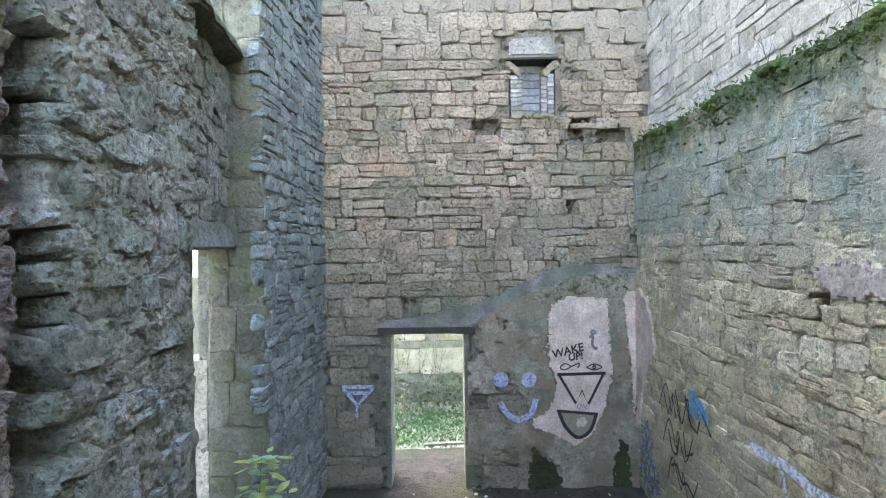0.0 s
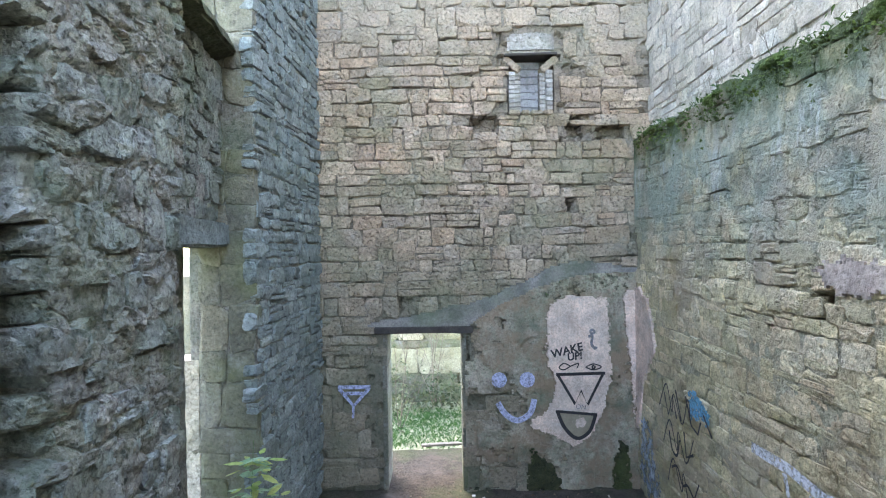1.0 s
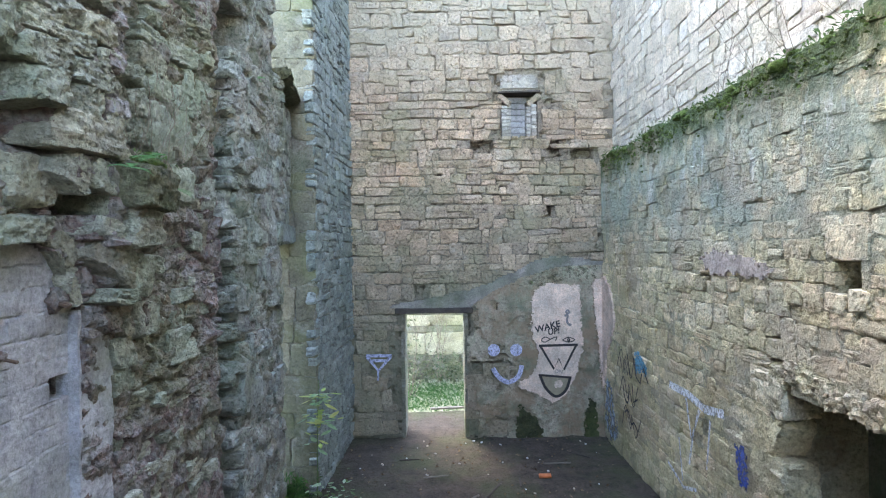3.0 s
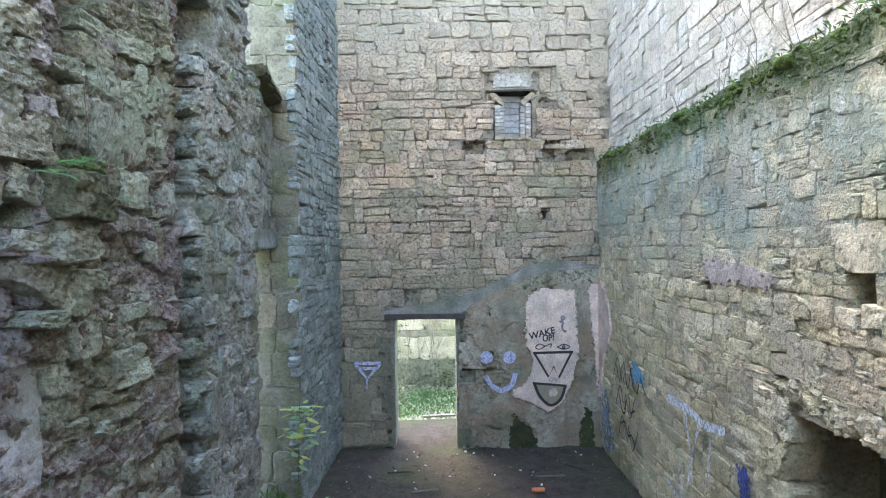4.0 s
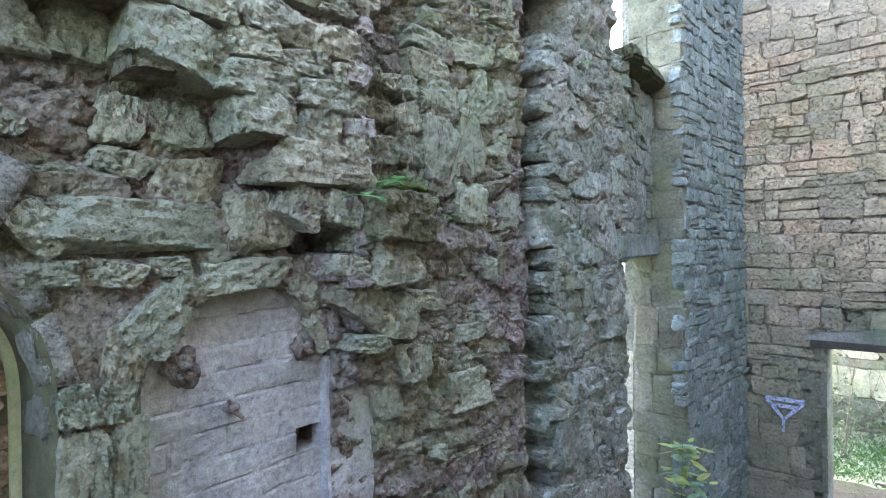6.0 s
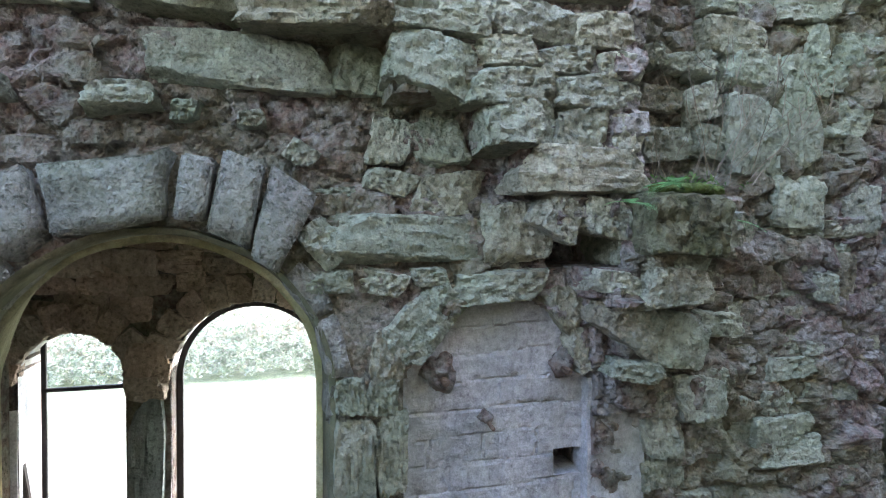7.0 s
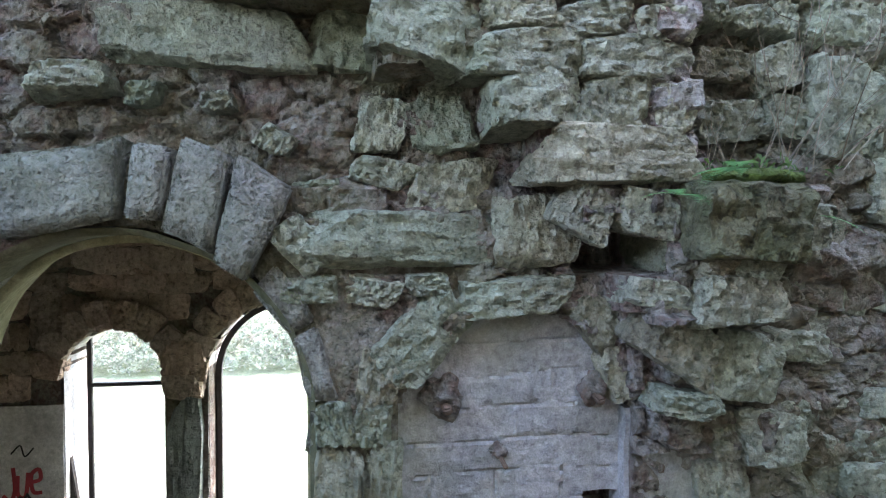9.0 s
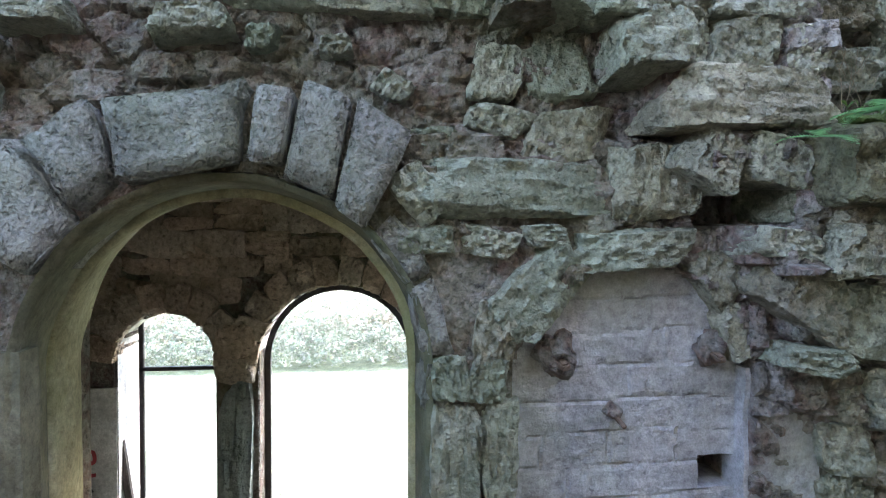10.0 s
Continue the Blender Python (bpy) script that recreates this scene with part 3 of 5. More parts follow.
def fire_top(u):
    return 2.02 + 0.05 * math.sin(u * 5) - 0.09 * max(0.0, (2.2 - u))


def right_solid(u, v):
    return not (FIRE[0] < u < FIRE[1] and v < fire_top(u))


def r_hole(u, v, pad=0.0):
    return any(a - pad < u < b + pad and c - pad < v < e + pad for a, b, c, e in RHOLES)


slab("lower_body", FR, grid_with(-4.9, YB, 0.05, 1.15, 2.58), grid_with(-0.2, LEDGE, 0.05, 2.02), right_solid, 0.75, MORTAR_R, right, rough=0.013, seed=8.1,
     relief=lambda u, v: -0.004 + 0.004 * sstep(v, 2.8, 3.2) - 0.024 * sstep(noise.noise((u * 1.3, v * 1.9, 7.0)) + 0.3 * noise.noise((u * 6, v * 6, 1.0)), 0.0, 0.3) - (0.16 if r_hole(u, v, 0.02) else 0))
FRU = Face((XR + 0.20, 0, 0), (0, 1, 0), (-1, 0, 0))
slab("upper_body", FRU, steps(-4.9, YB, 0.07), steps(LEDGE - 0.1, TOP, 0.07), lambda u, v: True, 0.5, MORTAR_U, right, rough=0.015, seed=5.1, relief=lambda u, v: -0.008)


def right_skip(u, v, w, h):
    if FIRE[0] - 0.1 < u < FIRE[1] + w * 0.35 and v - h / 2 < fire_top(u) - 0.02:
        return True
    return r_hole(u, v, 0.03)


cells_r = courses(-1.6, YB - 0.02, 0.02, LEDGE - 0.05, (0.10, 0.20), (0.15, 0.40), 9, right_skip, 0.04)
cells_ru = courses(-1.0, YB - 0.02, LEDGE + 0.02, 7.6, (0.13, 0.23), (0.18, 0.40), 10, None, 0.04)

# ---------- wall on the lawn side, far bay ----------
leftfar = thing("wall_left_far", "grey-green rubble wall with a tall splayed window bay", "wall", kind="structure")
# plain stretch between the bay and the far corner
FBL = Face((-1.66, 5.05, 0), (0.10, 2.12, 0), (2.12, -0.10, 0))
slab("corner_body", FBL, steps(0, 2.2, 0.04), steps(-0.2, TOP, 0.05), lambda u, v: True, 0.62, MORTAR_L, leftfar, rough=0.02, seed=2.2,
     relief=lambda u, v: -0.016 - (0.15 if (1.45 < u < 1.58 and 5.9 < v < 6.3) else 0))
cells_bl = courses(0.02, 2.13, 0.02, 7.2, (0.09, 0.16), (0.13, 0.30), 21, lambda u, v, w, h: (1.42 < u < 1.6 and 5.88 < v < 6.32), 0.03)
# far jamb of the bay, facing back into the room
FJ = Face((-2.19, 5.05, 0), (1, 0, 0), (0, -1, 0))
JH = [(0.36, 0.50, 3.20, 3.32), (0.34, 0.50, 4.28, 4.40)]
cells_j = []
jr = np.random.default_rng(31)
v = 0.0
while v < TOP - 0.3:
    h = jr.uniform(0.22, 0.42)
    cut = jr.choice([0.20, 0.25, 0.27, 0.53])
    for a, b in (((0.0, cut), (cut, 0.53)) if 0.1 < cut < 0.5 else ((0.0, 0.53),)):
        cells_j.append(((a + b) / 2, v + h / 2, b - a, h, 0.0))
    v += h
cells_j = [c for c in cells_j if not any(a < c[0] + c[2] / 2 and c[0] - c[2] / 2 < b and abs(c[1] - (lo + hi) / 2) < 0.10 for a, b, lo, hi in JH)]
slab("jamb_body", FJ, steps(0.0, 0.52, 0.052), steps(-0.2, TOP, 0.08), lambda u, v: True, 0.3, MORTAR_L, leftfar, rough=0.008, seed=6.2,
     relief=lambda u, v: -0.012 - (0.1 if any(a < u < b and lo < v < hi for a, b, lo, hi in JH) else 0))
slab("outer_reveal", Face((-2.80, 5.06, 0), (1, 0, 0), (0, -1, 0)), steps(0.0, 0.60, 0.04), steps(-0.2, 2.14, 0.04), lambda u, v: True, 0.3, MORTAR_U, leftfar, rough=0.02, seed=16.2)
# panel between the lower lintel and the upper sill, splayed back to the jamb
SILL = 4.78
FS = Face((-1.69, 3.30, 0), (-0.30, 1.75, 0), (1.75, 0.30, 0))
slab("spandrel_body", FS, steps(0.0, 1.78, 0.04), steps(3.36, SILL, 0.04), lambda u, v: True, 0.30, MORTAR_L, leftfar, rough=0.02, seed=9.2, relief=lambda u, v: -0.02)
cells_s = courses(0.0, 1.74, 3.38, SILL - 0.02, (0.11, 0.19), (0.15, 0.34), 23, None, 0.03)

# ---------- wall on the lawn side, near stretch: arch, blocked arch, chase ----------
near = thing("wall_left_near", "broken rubble wall with round arch, blocked arch and corbelled stones", "wall", kind="structure")
FN = Face((-1.70, 0, 0), (0, 1, 0), (1, 0, 0))
AC, AR = (-0.775, 2.87), 0.495       # big arch
BC, BR = (0.325, 2.79), 0.355        # blocked arch


def in_arch(u, v, pad=0.0):
    if v < AC[1]:
        return abs(u - AC[0]) < AR + pad
    return (u - AC[0]) ** 2 + (v - AC[1]) ** 2 < (AR + pad) ** 2


def in_blocked(u, v, pad=0.0):
    if v < BC[1]:
        return abs(u - BC[0]) < BR + pad
    return (u - BC[0]) ** 2 + ((v - BC[1])) ** 2 < (BR + pad) ** 2


def corbel_edge(v):
    """Where the proud masonry begins along the wall, at a height."""
    for top, u in ((3.14, 0.66), (3.40, 0.60), (3.52, 0.46), (3.66, 0.34), (3.80, 0.20), (3.98, -0.10), (4.14, -0.5), (4.4, -0.9)):
        if v < top:
            return u
    return -1.6


def near_relief(u, v):
    """How far the wall's rough core stands out or lies back."""
    d = 0.0
    if 2.08 < u < 2.52:
        d -= 0.30 * sstep(u, 2.08, 2.11) * (1 - sstep(u, 2.38, 2.46))
    if v > 3.12 and corbel_edge(v) < u < 0.80:
        d += 0.13
    if v > 3.5 and u < corbel_edge(v) - 0.02:
        d -= 0.02
    if -0.36 < u < 0.70 and 2.9 < v < 3.5:
        d += 0.022
    if 0.80 < u < 1.28 and v > 3.56:
        d -= 0.06 * sstep(v, 3.56, 3.7)
    if 0.62 < u < 1.25 and 2.7 < v < 3.15:
        d += 0.05
    if 2.25 < u < 2.62 and 4.62 < v < 4.98:
        d -= 0.28
    if 0.48 < u < 0.72 and 3.25 < v < 3.42:
        d -= 0.34
    d += 0.035 * sstep(u, 1.2, 2.0)
    return d


def near_solid(u, v):
    if in_arch(u, v, 0.13) or in_blocked(u, v, 0.0):
        return False
    if 3.52 < u and v < 3.40:
        return False
    if 2.28 < u < 2.60 and 4.64 < v < 4.98:
        return False
    if 3.36 < u and v > SILL - 0.02:
        return False
    return True


def rubble_field(u, v):
    """Relief of broken, flat-faced stones bedded in crumbling mortar."""
    far = u > 2.1
    su, sv = (4.6, 7.0) if far else (6.5, 10.5)
    q = Vector((u * su + 0.30 * noise.noise((u * 5, v * 5, 1.0)), v * sv + 0.45 * noise.noise((u * 4, v * 4, 7.0)), 0.5))
    d, pts = noise.voronoi(q, distance_metric='DISTANCE', exponent=2.5)
    c = Vector(pts[0])
    edge = min(1.0, (d[1] - d[0]) / 0.16)
    n1, n2, n3 = (noise.noise(c * 3.7 + Vector((o, 0, 0))) for o in (0, 9, 23))
    face = n1 * 0.055 + (q.x - c.x) * n2 * 0.07 + (q.y - c.y) * n3 * 0.07
    fine = 0.012 * noise.noise((u * 26, v * 34, 3.5)) - 0.008 * abs(noise.noise((u * 40, v * 52, 8.5)))
    k = 0.8 if -1.5 < u < 0.66 else 1.0
    return k * (face + 0.032 * edge ** 0.5) + fine - 0.028


def core_relief(u, v):
    lift = 0.02 if 0.66 < u < 2.1 else 0.035 if u >= 2.1 else 0.0
    if u < -1.5 or v > 6.0:
        return near_relief(u, v) + lift
    if (-0.30 < u < 0.0 and v < 3.2) or in_arch(u, v, 0.2):
        return near_relief(u, v) - 0.01
    return near_relief(u, v) + rubble_field(u, v) + lift


core_v = np.concatenate([steps(-0.2, 2.1, 0.035)[:-1], steps(2.1, 4.5, 0.0125)[:-1], steps(4.5, 6.0, 0.03)[:-1], steps(6.0, TOP, 0.15)])
slab("core_body", FN, np.concatenate([steps(-4.9, -1.6, 0.15)[:-1], steps(-1.6, 2.1, 0.0125)]), core_v, near_solid, 0.55, MORTAR_CORE, near, rough=0.014, seed=1.7, relief=core_relief)
slab("bay_body", FN, steps(2.1, 3.64, 0.016), core_v, near_solid, 0.55, MORTAR_L, near, rough=0.014, seed=1.7, relief=core_relief)
# added leaf, mostly hidden: narrows the tall window to a slit, dimming its jamb
slab("outer_leaf", Face((-2.19, 0, 0), (0, 1, 0), (1, 0, 0)), steps(3.3, 4.78, 0.06), steps(-0.2, 3.2, 0.1), lambda u, v: True, 0.12, MORTAR_L, leftfar, rough=0.012, seed=4.9)

# ---------- big arch: soffit and plastered lining ----------
RING = (-0.826, 2.81)


def arch_ring(profile, n=40, foot=-0.1):
    """A lining swept round an arch. profile: list of (x, centre along, centre height, radius)."""
    bm = bmesh.new()
    rows = []
    for x, cu, cv, r in profile:
        ring = [(cu + r, foot), (cu + r, 1.0), (cu + r, 2.0)]
        ring += [(cu + r * math.cos(math.pi * i / n), cv + r * math.sin(math.pi * i / n)) for i in range(n + 1)]
        ring += [(cu - r, 2.0), (cu - r, 1.0), (cu - r, foot)]
        rows.append([bm.verts.new((x + 0.006 * noise.noise((u * 9, v * 9, x * 9)), u + 0.008 * noise.noise((u * 6, v * 6, x * 6)), v + 0.008 * noise.noise((u * 6 + 5, v * 6, x * 6)))) for u, v in ring])
    for a, b in zip(rows, rows[1:]):
        for i in range(len(a) - 1):
            f = bm.faces.new((a[i], a[i + 1], b[i + 1], b[i]))
            f.smooth = True
    return bm


part("arch_soffit", arch_ring([(-1.665, -0.78, 2.85, 0.53), (-1.672, -0.78, 2.85, 0.512), (-1.78, -0.79, 2.842, 0.520), (-1.92, -0.815, 2.822, 0.536), (-1.93, -0.815, 2.822, 0.56)]), SHADED_SOFFIT, near, "green-stained underside of the round arch, its shade painted dark")
part("arch_lining", arch_ring([(-1.925, *RING, 0.62), (-1.93, *RING, 0.54), (-1.945, *RING, 0.522), (-2.08, *RING, 0.545), (-2.26, *RING, 0.59), (-2.27, *RING, 0.80)]), REVEAL, near, "green-stained plaster lining of the round arch")

part("arch_bedding", arch_ring([(-1.70, -0.775, 2.87, 0.72), (-1.685, -0.775, 2.87, 0.62), (-1.69, -0.775, 2.87, 0.515)]), MORTAR_CORE, near)

# ---------- blocked arch: infill of worn blocks ----------
def infill_relief(u, v):
    """Worn courses under a skim of plaster: shallow broken joints, a smooth margin round the edge."""
    h = v / 0.098 + 0.22 * noise.noise((u * 3, v * 2, 5.0))
    row = math.floor(h)
    w = u / 0.20 + 0.37 * row + 0.10 * noise.noise((u * 7, v * 7, 2.0))
    bed = max(0.0, 1 - abs(h - row - 0.5 + 0.5 * (1 if h - row < 0.5 else -1)) / 0.10)
    head = max(0.0, 1 - min(w - math.floor(w), 1 - w + math.floor(w)) / 0.05)
    open_bed = sstep(noise.noise((u * 7, row * 3.1, 1.0)), -0.15, 0.25)
    open_head = sstep(noise.noise((math.floor(w) * 2.3, row * 1.7, 9.0)), 0.0, 0.2)
    tilt = 0.006 * noise.noise((math.floor(w) * 1.9, row * 2.7, 4.0))
    inner = 1 - sstep((u - BC[0]) ** 2 + max(0.0, v - BC[1]) ** 2, (BR - 0.05) ** 2, (BR - 0.015) ** 2)
    return (tilt - 0.010 * max(bed * open_bed, head * open_head)) * inner + 0.004 * noise.noise((u * 22, v * 30, 3.0)) + 0.006 * (1 - inner)


slab("infill_body", Face((-1.735, 0, 0), (0, 1, 0), (1, 0, 0)), steps(-0.06, 0.72, 0.009), np.concatenate([steps(-0.1, 2.2, 0.05)[:-1], steps(2.2, 3.18, 0.009)]), lambda u, v: not (0.55 < u < 0.68 and 2.47 < v < 2.57), 0.3, INFILL, near, rough=0.003, seed=4.4, relief=infill_relief)
slab("socket_back", Face((-2.05, 0, 0), (0, 1, 0), (1, 0, 0)), steps(2.2, 2.68, 0.2), steps(4.56, 5.06, 0.2), lambda u, v: True, 0.05, MORTAR_CORE, near)
slab("plaster_panel", Face((-1.685, 0, 0), (0, 1, 0), (1, 0, 0)), steps(0.66, 0.90, 0.013), np.concatenate([steps(0.6, 2.2, 0.1)[:-1], steps(2.2, 2.84, 0.013)]), lambda u, v: v < 2.84 - 0.55 * max(0.0, u - 0.72), 0.1, INFILL, near, rough=0.010, seed=14.4)
slab("putlog_back", Face((-1.90, 0, 0), (0, 1, 0), (1, 0, 0)), steps(0.5, 0.73, 0.2), steps(2.4, 2.64, 0.2), lambda u, v: True, 0.05, MORTAR_CORE, near)


# jamb face shares the soffit's shade-darkened colour
slab("jamb_plaster", Face((-1.665, 0, 0), (0, 1, 0), (1, 0, 0)), steps(-1.75, -1.275, 0.02), np.concatenate([steps(0.0, 2.0, 0.1)[:-1], steps(2.0, 2.97, 0.02)]), lambda u, v: v < 2.93 + 0.05 * noise.noise((u * 8, 0, 2)), 0.08, SHADED_SOFFIT, near, rough=0.010, seed=24.4)

# ---------- stones set one by one: u0, u1, v0, v1, how proud, tilt ----------
BAND = [   # long stones between the arches, and round the blocked arch
    (-0.28, 0.25, 3.275, 3.425, 0.05, -1), (0.255, 0.485, 3.27, 3.47, 0.055, 2), (-0.37, -0.22, 3.28, 3.38, 0.05, -48),
    (-0.33, -0.19, 3.18, 3.25, 0.04, 5), (-0.17, -0.02, 3.175, 3.255, 0.04, -10), (0.0, 0.12, 3.19, 3.25, 0.035, 4),
    (0.15, 0.47, 3.135, 3.245, 0.05, 3), (-0.10, 0.18, 2.99, 3.15, 0.04, 48), (0.48, 0.68, 3.04, 3.15, 0.04, -52), (-0.125, -0.015, 2.86, 3.03, 0.04, -6), (0.56, 0.72, 2.90, 3.0, 0.03, -70),
]
PIER = [   # worn pier between the arches
    (-0.255, -0.155, 2.77, 2.885, 0.04, 2), (-0.15, -0.045, 2.775, 2.89, 0.035, -3), (-0.26, -0.13, 2.48, 2.755, 0.045, 1), (-0.125, -0.02, 2.50, 2.755, 0.025, 0), (-0.26, -0.05, 2.2, 2.47, 0.03, 0), (-0.26, -0.04, 1.9, 2.19, 0.03, 0),
]
CORBEL = [   # squared stones stepping out over the blocked arch
    (-0.10, 0.17, 3.81, 3.97, 0.18, -14), (0.175, 0.385, 3.905, 3.995, 0.165, 2), (0.39, 0.60, 3.905, 3.99, 0.16, 3), (0.605, 0.77, 3.905, 3.995, 0.165, 2),
    (0.16, 0.46, 3.79, 3.905, 0.165, 2), (0.465, 0.775, 3.785, 3.90, 0.16, 1), (0.21, 0.45, 3.65, 3.79, 0.175, 2), (0.455, 0.65, 3.65, 3.785, 0.16, 0),
    (0.655, 0.785, 3.655, 3.785, 0.165, -2), (0.335, 0.765, 3.505, 3.65, 0.185, 1), (0.41, 0.56, 3.37, 3.50, 0.15, -30), (0.57, 0.745, 3.37, 3.49, 0.155, -8), (0.71, 0.835, 3.27, 3.41, 0.11, 0),
]
CROWN = [   # the next courses above
    (-0.52, -0.10, 3.985, 4.10, 0.19, 4), (-0.09, 0.22, 4.0, 4.115, 0.17, 0), (0.225, 0.52, 4.0, 4.12, 0.165, -1), (0.525, 0.78, 4.0, 4.115, 0.17, 1), (-0.90, -0.53, 4.02, 4.14, 0.05, 0), (-1.35, -0.98, 4.02, 4.16, 0.02, 1),
]
BRACKET = [   # stones round the mossy bracket
    (1.11, 1.26, 3.34, 3.46, 0.15, 0), (0.79, 0.885, 3.245, 3.325, 0.20, 0), (0.89, 1.03, 3.245, 3.325, 0.21, 2), (0.79, 1.03, 3.115, 3.245, 0.22, -3),
    (0.60, 0.775, 3.16, 3.235, 0.16, -5), (0.63, 0.88, 2.99, 3.14, 0.16, -34), (0.87, 1.09, 2.88, 3.07, 0.13, -8), (0.70, 0.89, 2.85, 2.92, 0.17, -10), (1.08, 1.28, 2.985, 3.08, 0.10, -5),
]
UPPER = [   # stones left in the broken facing above the arch
    (-0.79, -0.30, 3.82, 3.98, 0.015, -1), (-0.28, 0.02, 3.81, 3.99, 0.005, -2), (-0.96, -0.78, 3.72, 3.795, 0.06, 7), (-0.735, -0.66, 3.705, 3.77, 0.03, 0), (-0.55, -0.47, 3.69, 3.74, 0.03, 14), (-0.41, -0.31, 3.59, 3.66, 0.03, -30),
    (-0.14, 0.01, 3.60, 3.76, -0.005, -9), (0.02, 0.19, 3.59, 3.75, 0.0, 12), (0.01, 0.26, 3.43, 3.58, 0.005, 3), (-0.16, 0.01, 3.50, 3.58, 0.01, -12), (-0.31, -0.16, 3.46, 3.52, 0.02, 6), (0.04, 0.19, 3.76, 3.85, -0.02, 8), (-1.35, -1.16, 3.73, 3.80, 0.06, 4),
]
FACING = [   # broken flue beside the corbels and the facing beyond it
    (0.98, 1.09, 3.99, 4.06, 0.03, 5), (1.11, 1.19, 3.97, 4.06, 0.04, -12), (0.86, 0.96, 3.99, 4.08, 0.05, 10), (1.07, 1.22, 3.81, 3.94, 0.06, 18), (0.87, 1.06, 3.85, 3.95, 0.02, -6), (0.90, 1.10, 3.66, 3.79, 0.01, 4),
    (1.10, 1.23, 3.67, 3.79, 0.04, -5), (1.235, 1.49, 3.62, 3.91, 0.055, 2), (1.50, 1.69, 3.625, 3.93, 0.06, 0), (1.48, 1.70, 3.41, 3.61, 0.06, 3), (1.24, 1.48, 3.95, 4.09, 0.05, 0), (1.50, 1.74, 3.945, 4.10, 0.06, 0),
]
# arch stones: inner and outer angles, inner and outer reach, how proud
RINGS = [(47, 57.5, 53, 65, 0.50, 0.775, 0.085), (59, 74, 66.5, 75.5, 0.515, 0.765, 0.09), (75.5, 84, 76.5, 83.5, 0.54, 0.73, 0.09), (87, 118, 86, 114, 0.535, 0.735, 0.075), (119.5, 131, 116, 129.5, 0.54, 0.76, 0.06), (132.5, 152, 131.5, 149, 0.53, 0.79, 0.055),
         (25, 44, 27, 44, 0.50, 0.585, 0.035), (3, 23.5, 3, 25, 0.50, 0.58, 0.035), (-14, 1, -14, 1, 0.505, 0.575, 0.03)]


def near_stone(m, kind="fine", mat=None):
    ob = new("stone", shared(kind, int(rng.integers(14)), mat or M_NEAR[0]))
    ob.parent = near
    ob.matrix_world = m
    return ob


for u0, u1, v0, v1, d, tilt in BAND + PIER + CORBEL + CROWN + BRACKET + UPPER + FACING:
    dep = 0.24
    near_stone(FN.place((u0 + u1) / 2, (v0 + v1) / 2, d - dep / 2, (u1 - u0) * 1.04, (v1 - v0) * 1.05, dep, radians(-tilt), rng.normal() * 0.06, rng.normal() * 0.06), "block" if d > 0.03 else "fine")
# crisp wedge-shaped arch stones
for a0, a1, b0, b1, r0, r1, d in RINGS:
    bm = bmesh.new()
    q = []
    for r, ends in ((r0, (a0, a1)), (r1, (b0, b1))):
        for a in ends:
            q.append((AC[0] + r * math.cos(radians(a)), AC[1] + r * math.sin(radians(a))))
    fr = [bm.verts.new(FN.at(u, v, d + rng.uniform(-0.012, 0.012))) for u, v in q]
    bk = [bm.verts.new(FN.at(u, v, -0.20)) for u, v in q]
    for f in ((0, 1, 3, 2), (5, 4, 6, 7), (1, 0, 4, 5), (2, 3, 7, 6), (3, 1, 5, 7), (0, 2, 6, 4)):
        vs = fr + bk
        bm.faces.new([vs[i] for i in f])
    bmesh.ops.recalc_face_normals(bm, faces=bm.faces[:])
    bmesh.ops.bevel(bm, geom=bm.edges[:], offset=0.007, segments=2, affect='EDGES')
    bmesh.ops.subdivide_edges(bm, edges=bm.edges[:], cuts=3, use_grid_fill=True)
    worn = 0.012 if 45 < a0 < 85 else 0.026
    for v in bm.verts:
        p = v.co * 9
        v.co += Vector((noise.noise(p), noise.noise(p + Vector((7, 0, 0))) * 0.7, noise.noise(p + Vector((0, 7, 0))) * 0.7)) * worn
        p = v.co * 28
        v.co += Vector((noise.noise(p), 0, 0)) * worn * 0.6
    for f in bm.faces:
        f.smooth = True
    part("voussoir", bm, VOUSS, near)

# mossy bracket stone with its plants
bracket = thing("mossy_bracket", "squat moss-covered bracket stone projecting from the rubble wall", "corbel stone")
MOSSY = stone_mat("mossy_stone", [(0.085, 0.088, 0.048), (0.13, 0.12, 0.075), (0.07, 0.074, 0.04)], "pos", stain=(0.075, 0.09, 0.042), stain_amt=0.6, pale=0.06, grain=1.6)
br = part("stone_body", shared("block", 3, MOSSY), MOSSY, bracket)
br.matrix_world = FN.place(0.895, 3.41, 0.11, 0.30, 0.22, 0.34, 0.02, 0.0, 0.0)


# ---------- random courses of the near wall ----------
def skip_special(u, v, w, h):
    if in_arch(u, v, 0.20) or in_blocked(u, v, 0.10 + w * 0.3):
        return True
    if v > SILL - 0.05 and u > 3.28:
        return True
    if u > 3.48 and v < 3.5:
        return True
    if 2.10 - w / 2 < u < 2.34 + w * 0.3:
        return True
    if 2.22 < u < 2.66 and 4.58 < v < 5.0:
        return True
    if u < 0.90 + w * 0.3 and u > 0.5 and v < 2.80:
        return True
    if 2.10 < v < 4.10 and -1.5 < u < 0.62:
        return True
    if 2.84 < v < 3.55 and u < 1.14 and u > 0.5:
        return True
    if 3.5 < v < 4.12 and -0.2 < u < 0.80:
        return True
    if 3.4 < v < 4.12 and 1.2 < u < 1.75:
        return True
    if 3.54 < v < 4.45 and 0.78 < u < 1.20:
        return True
    return False


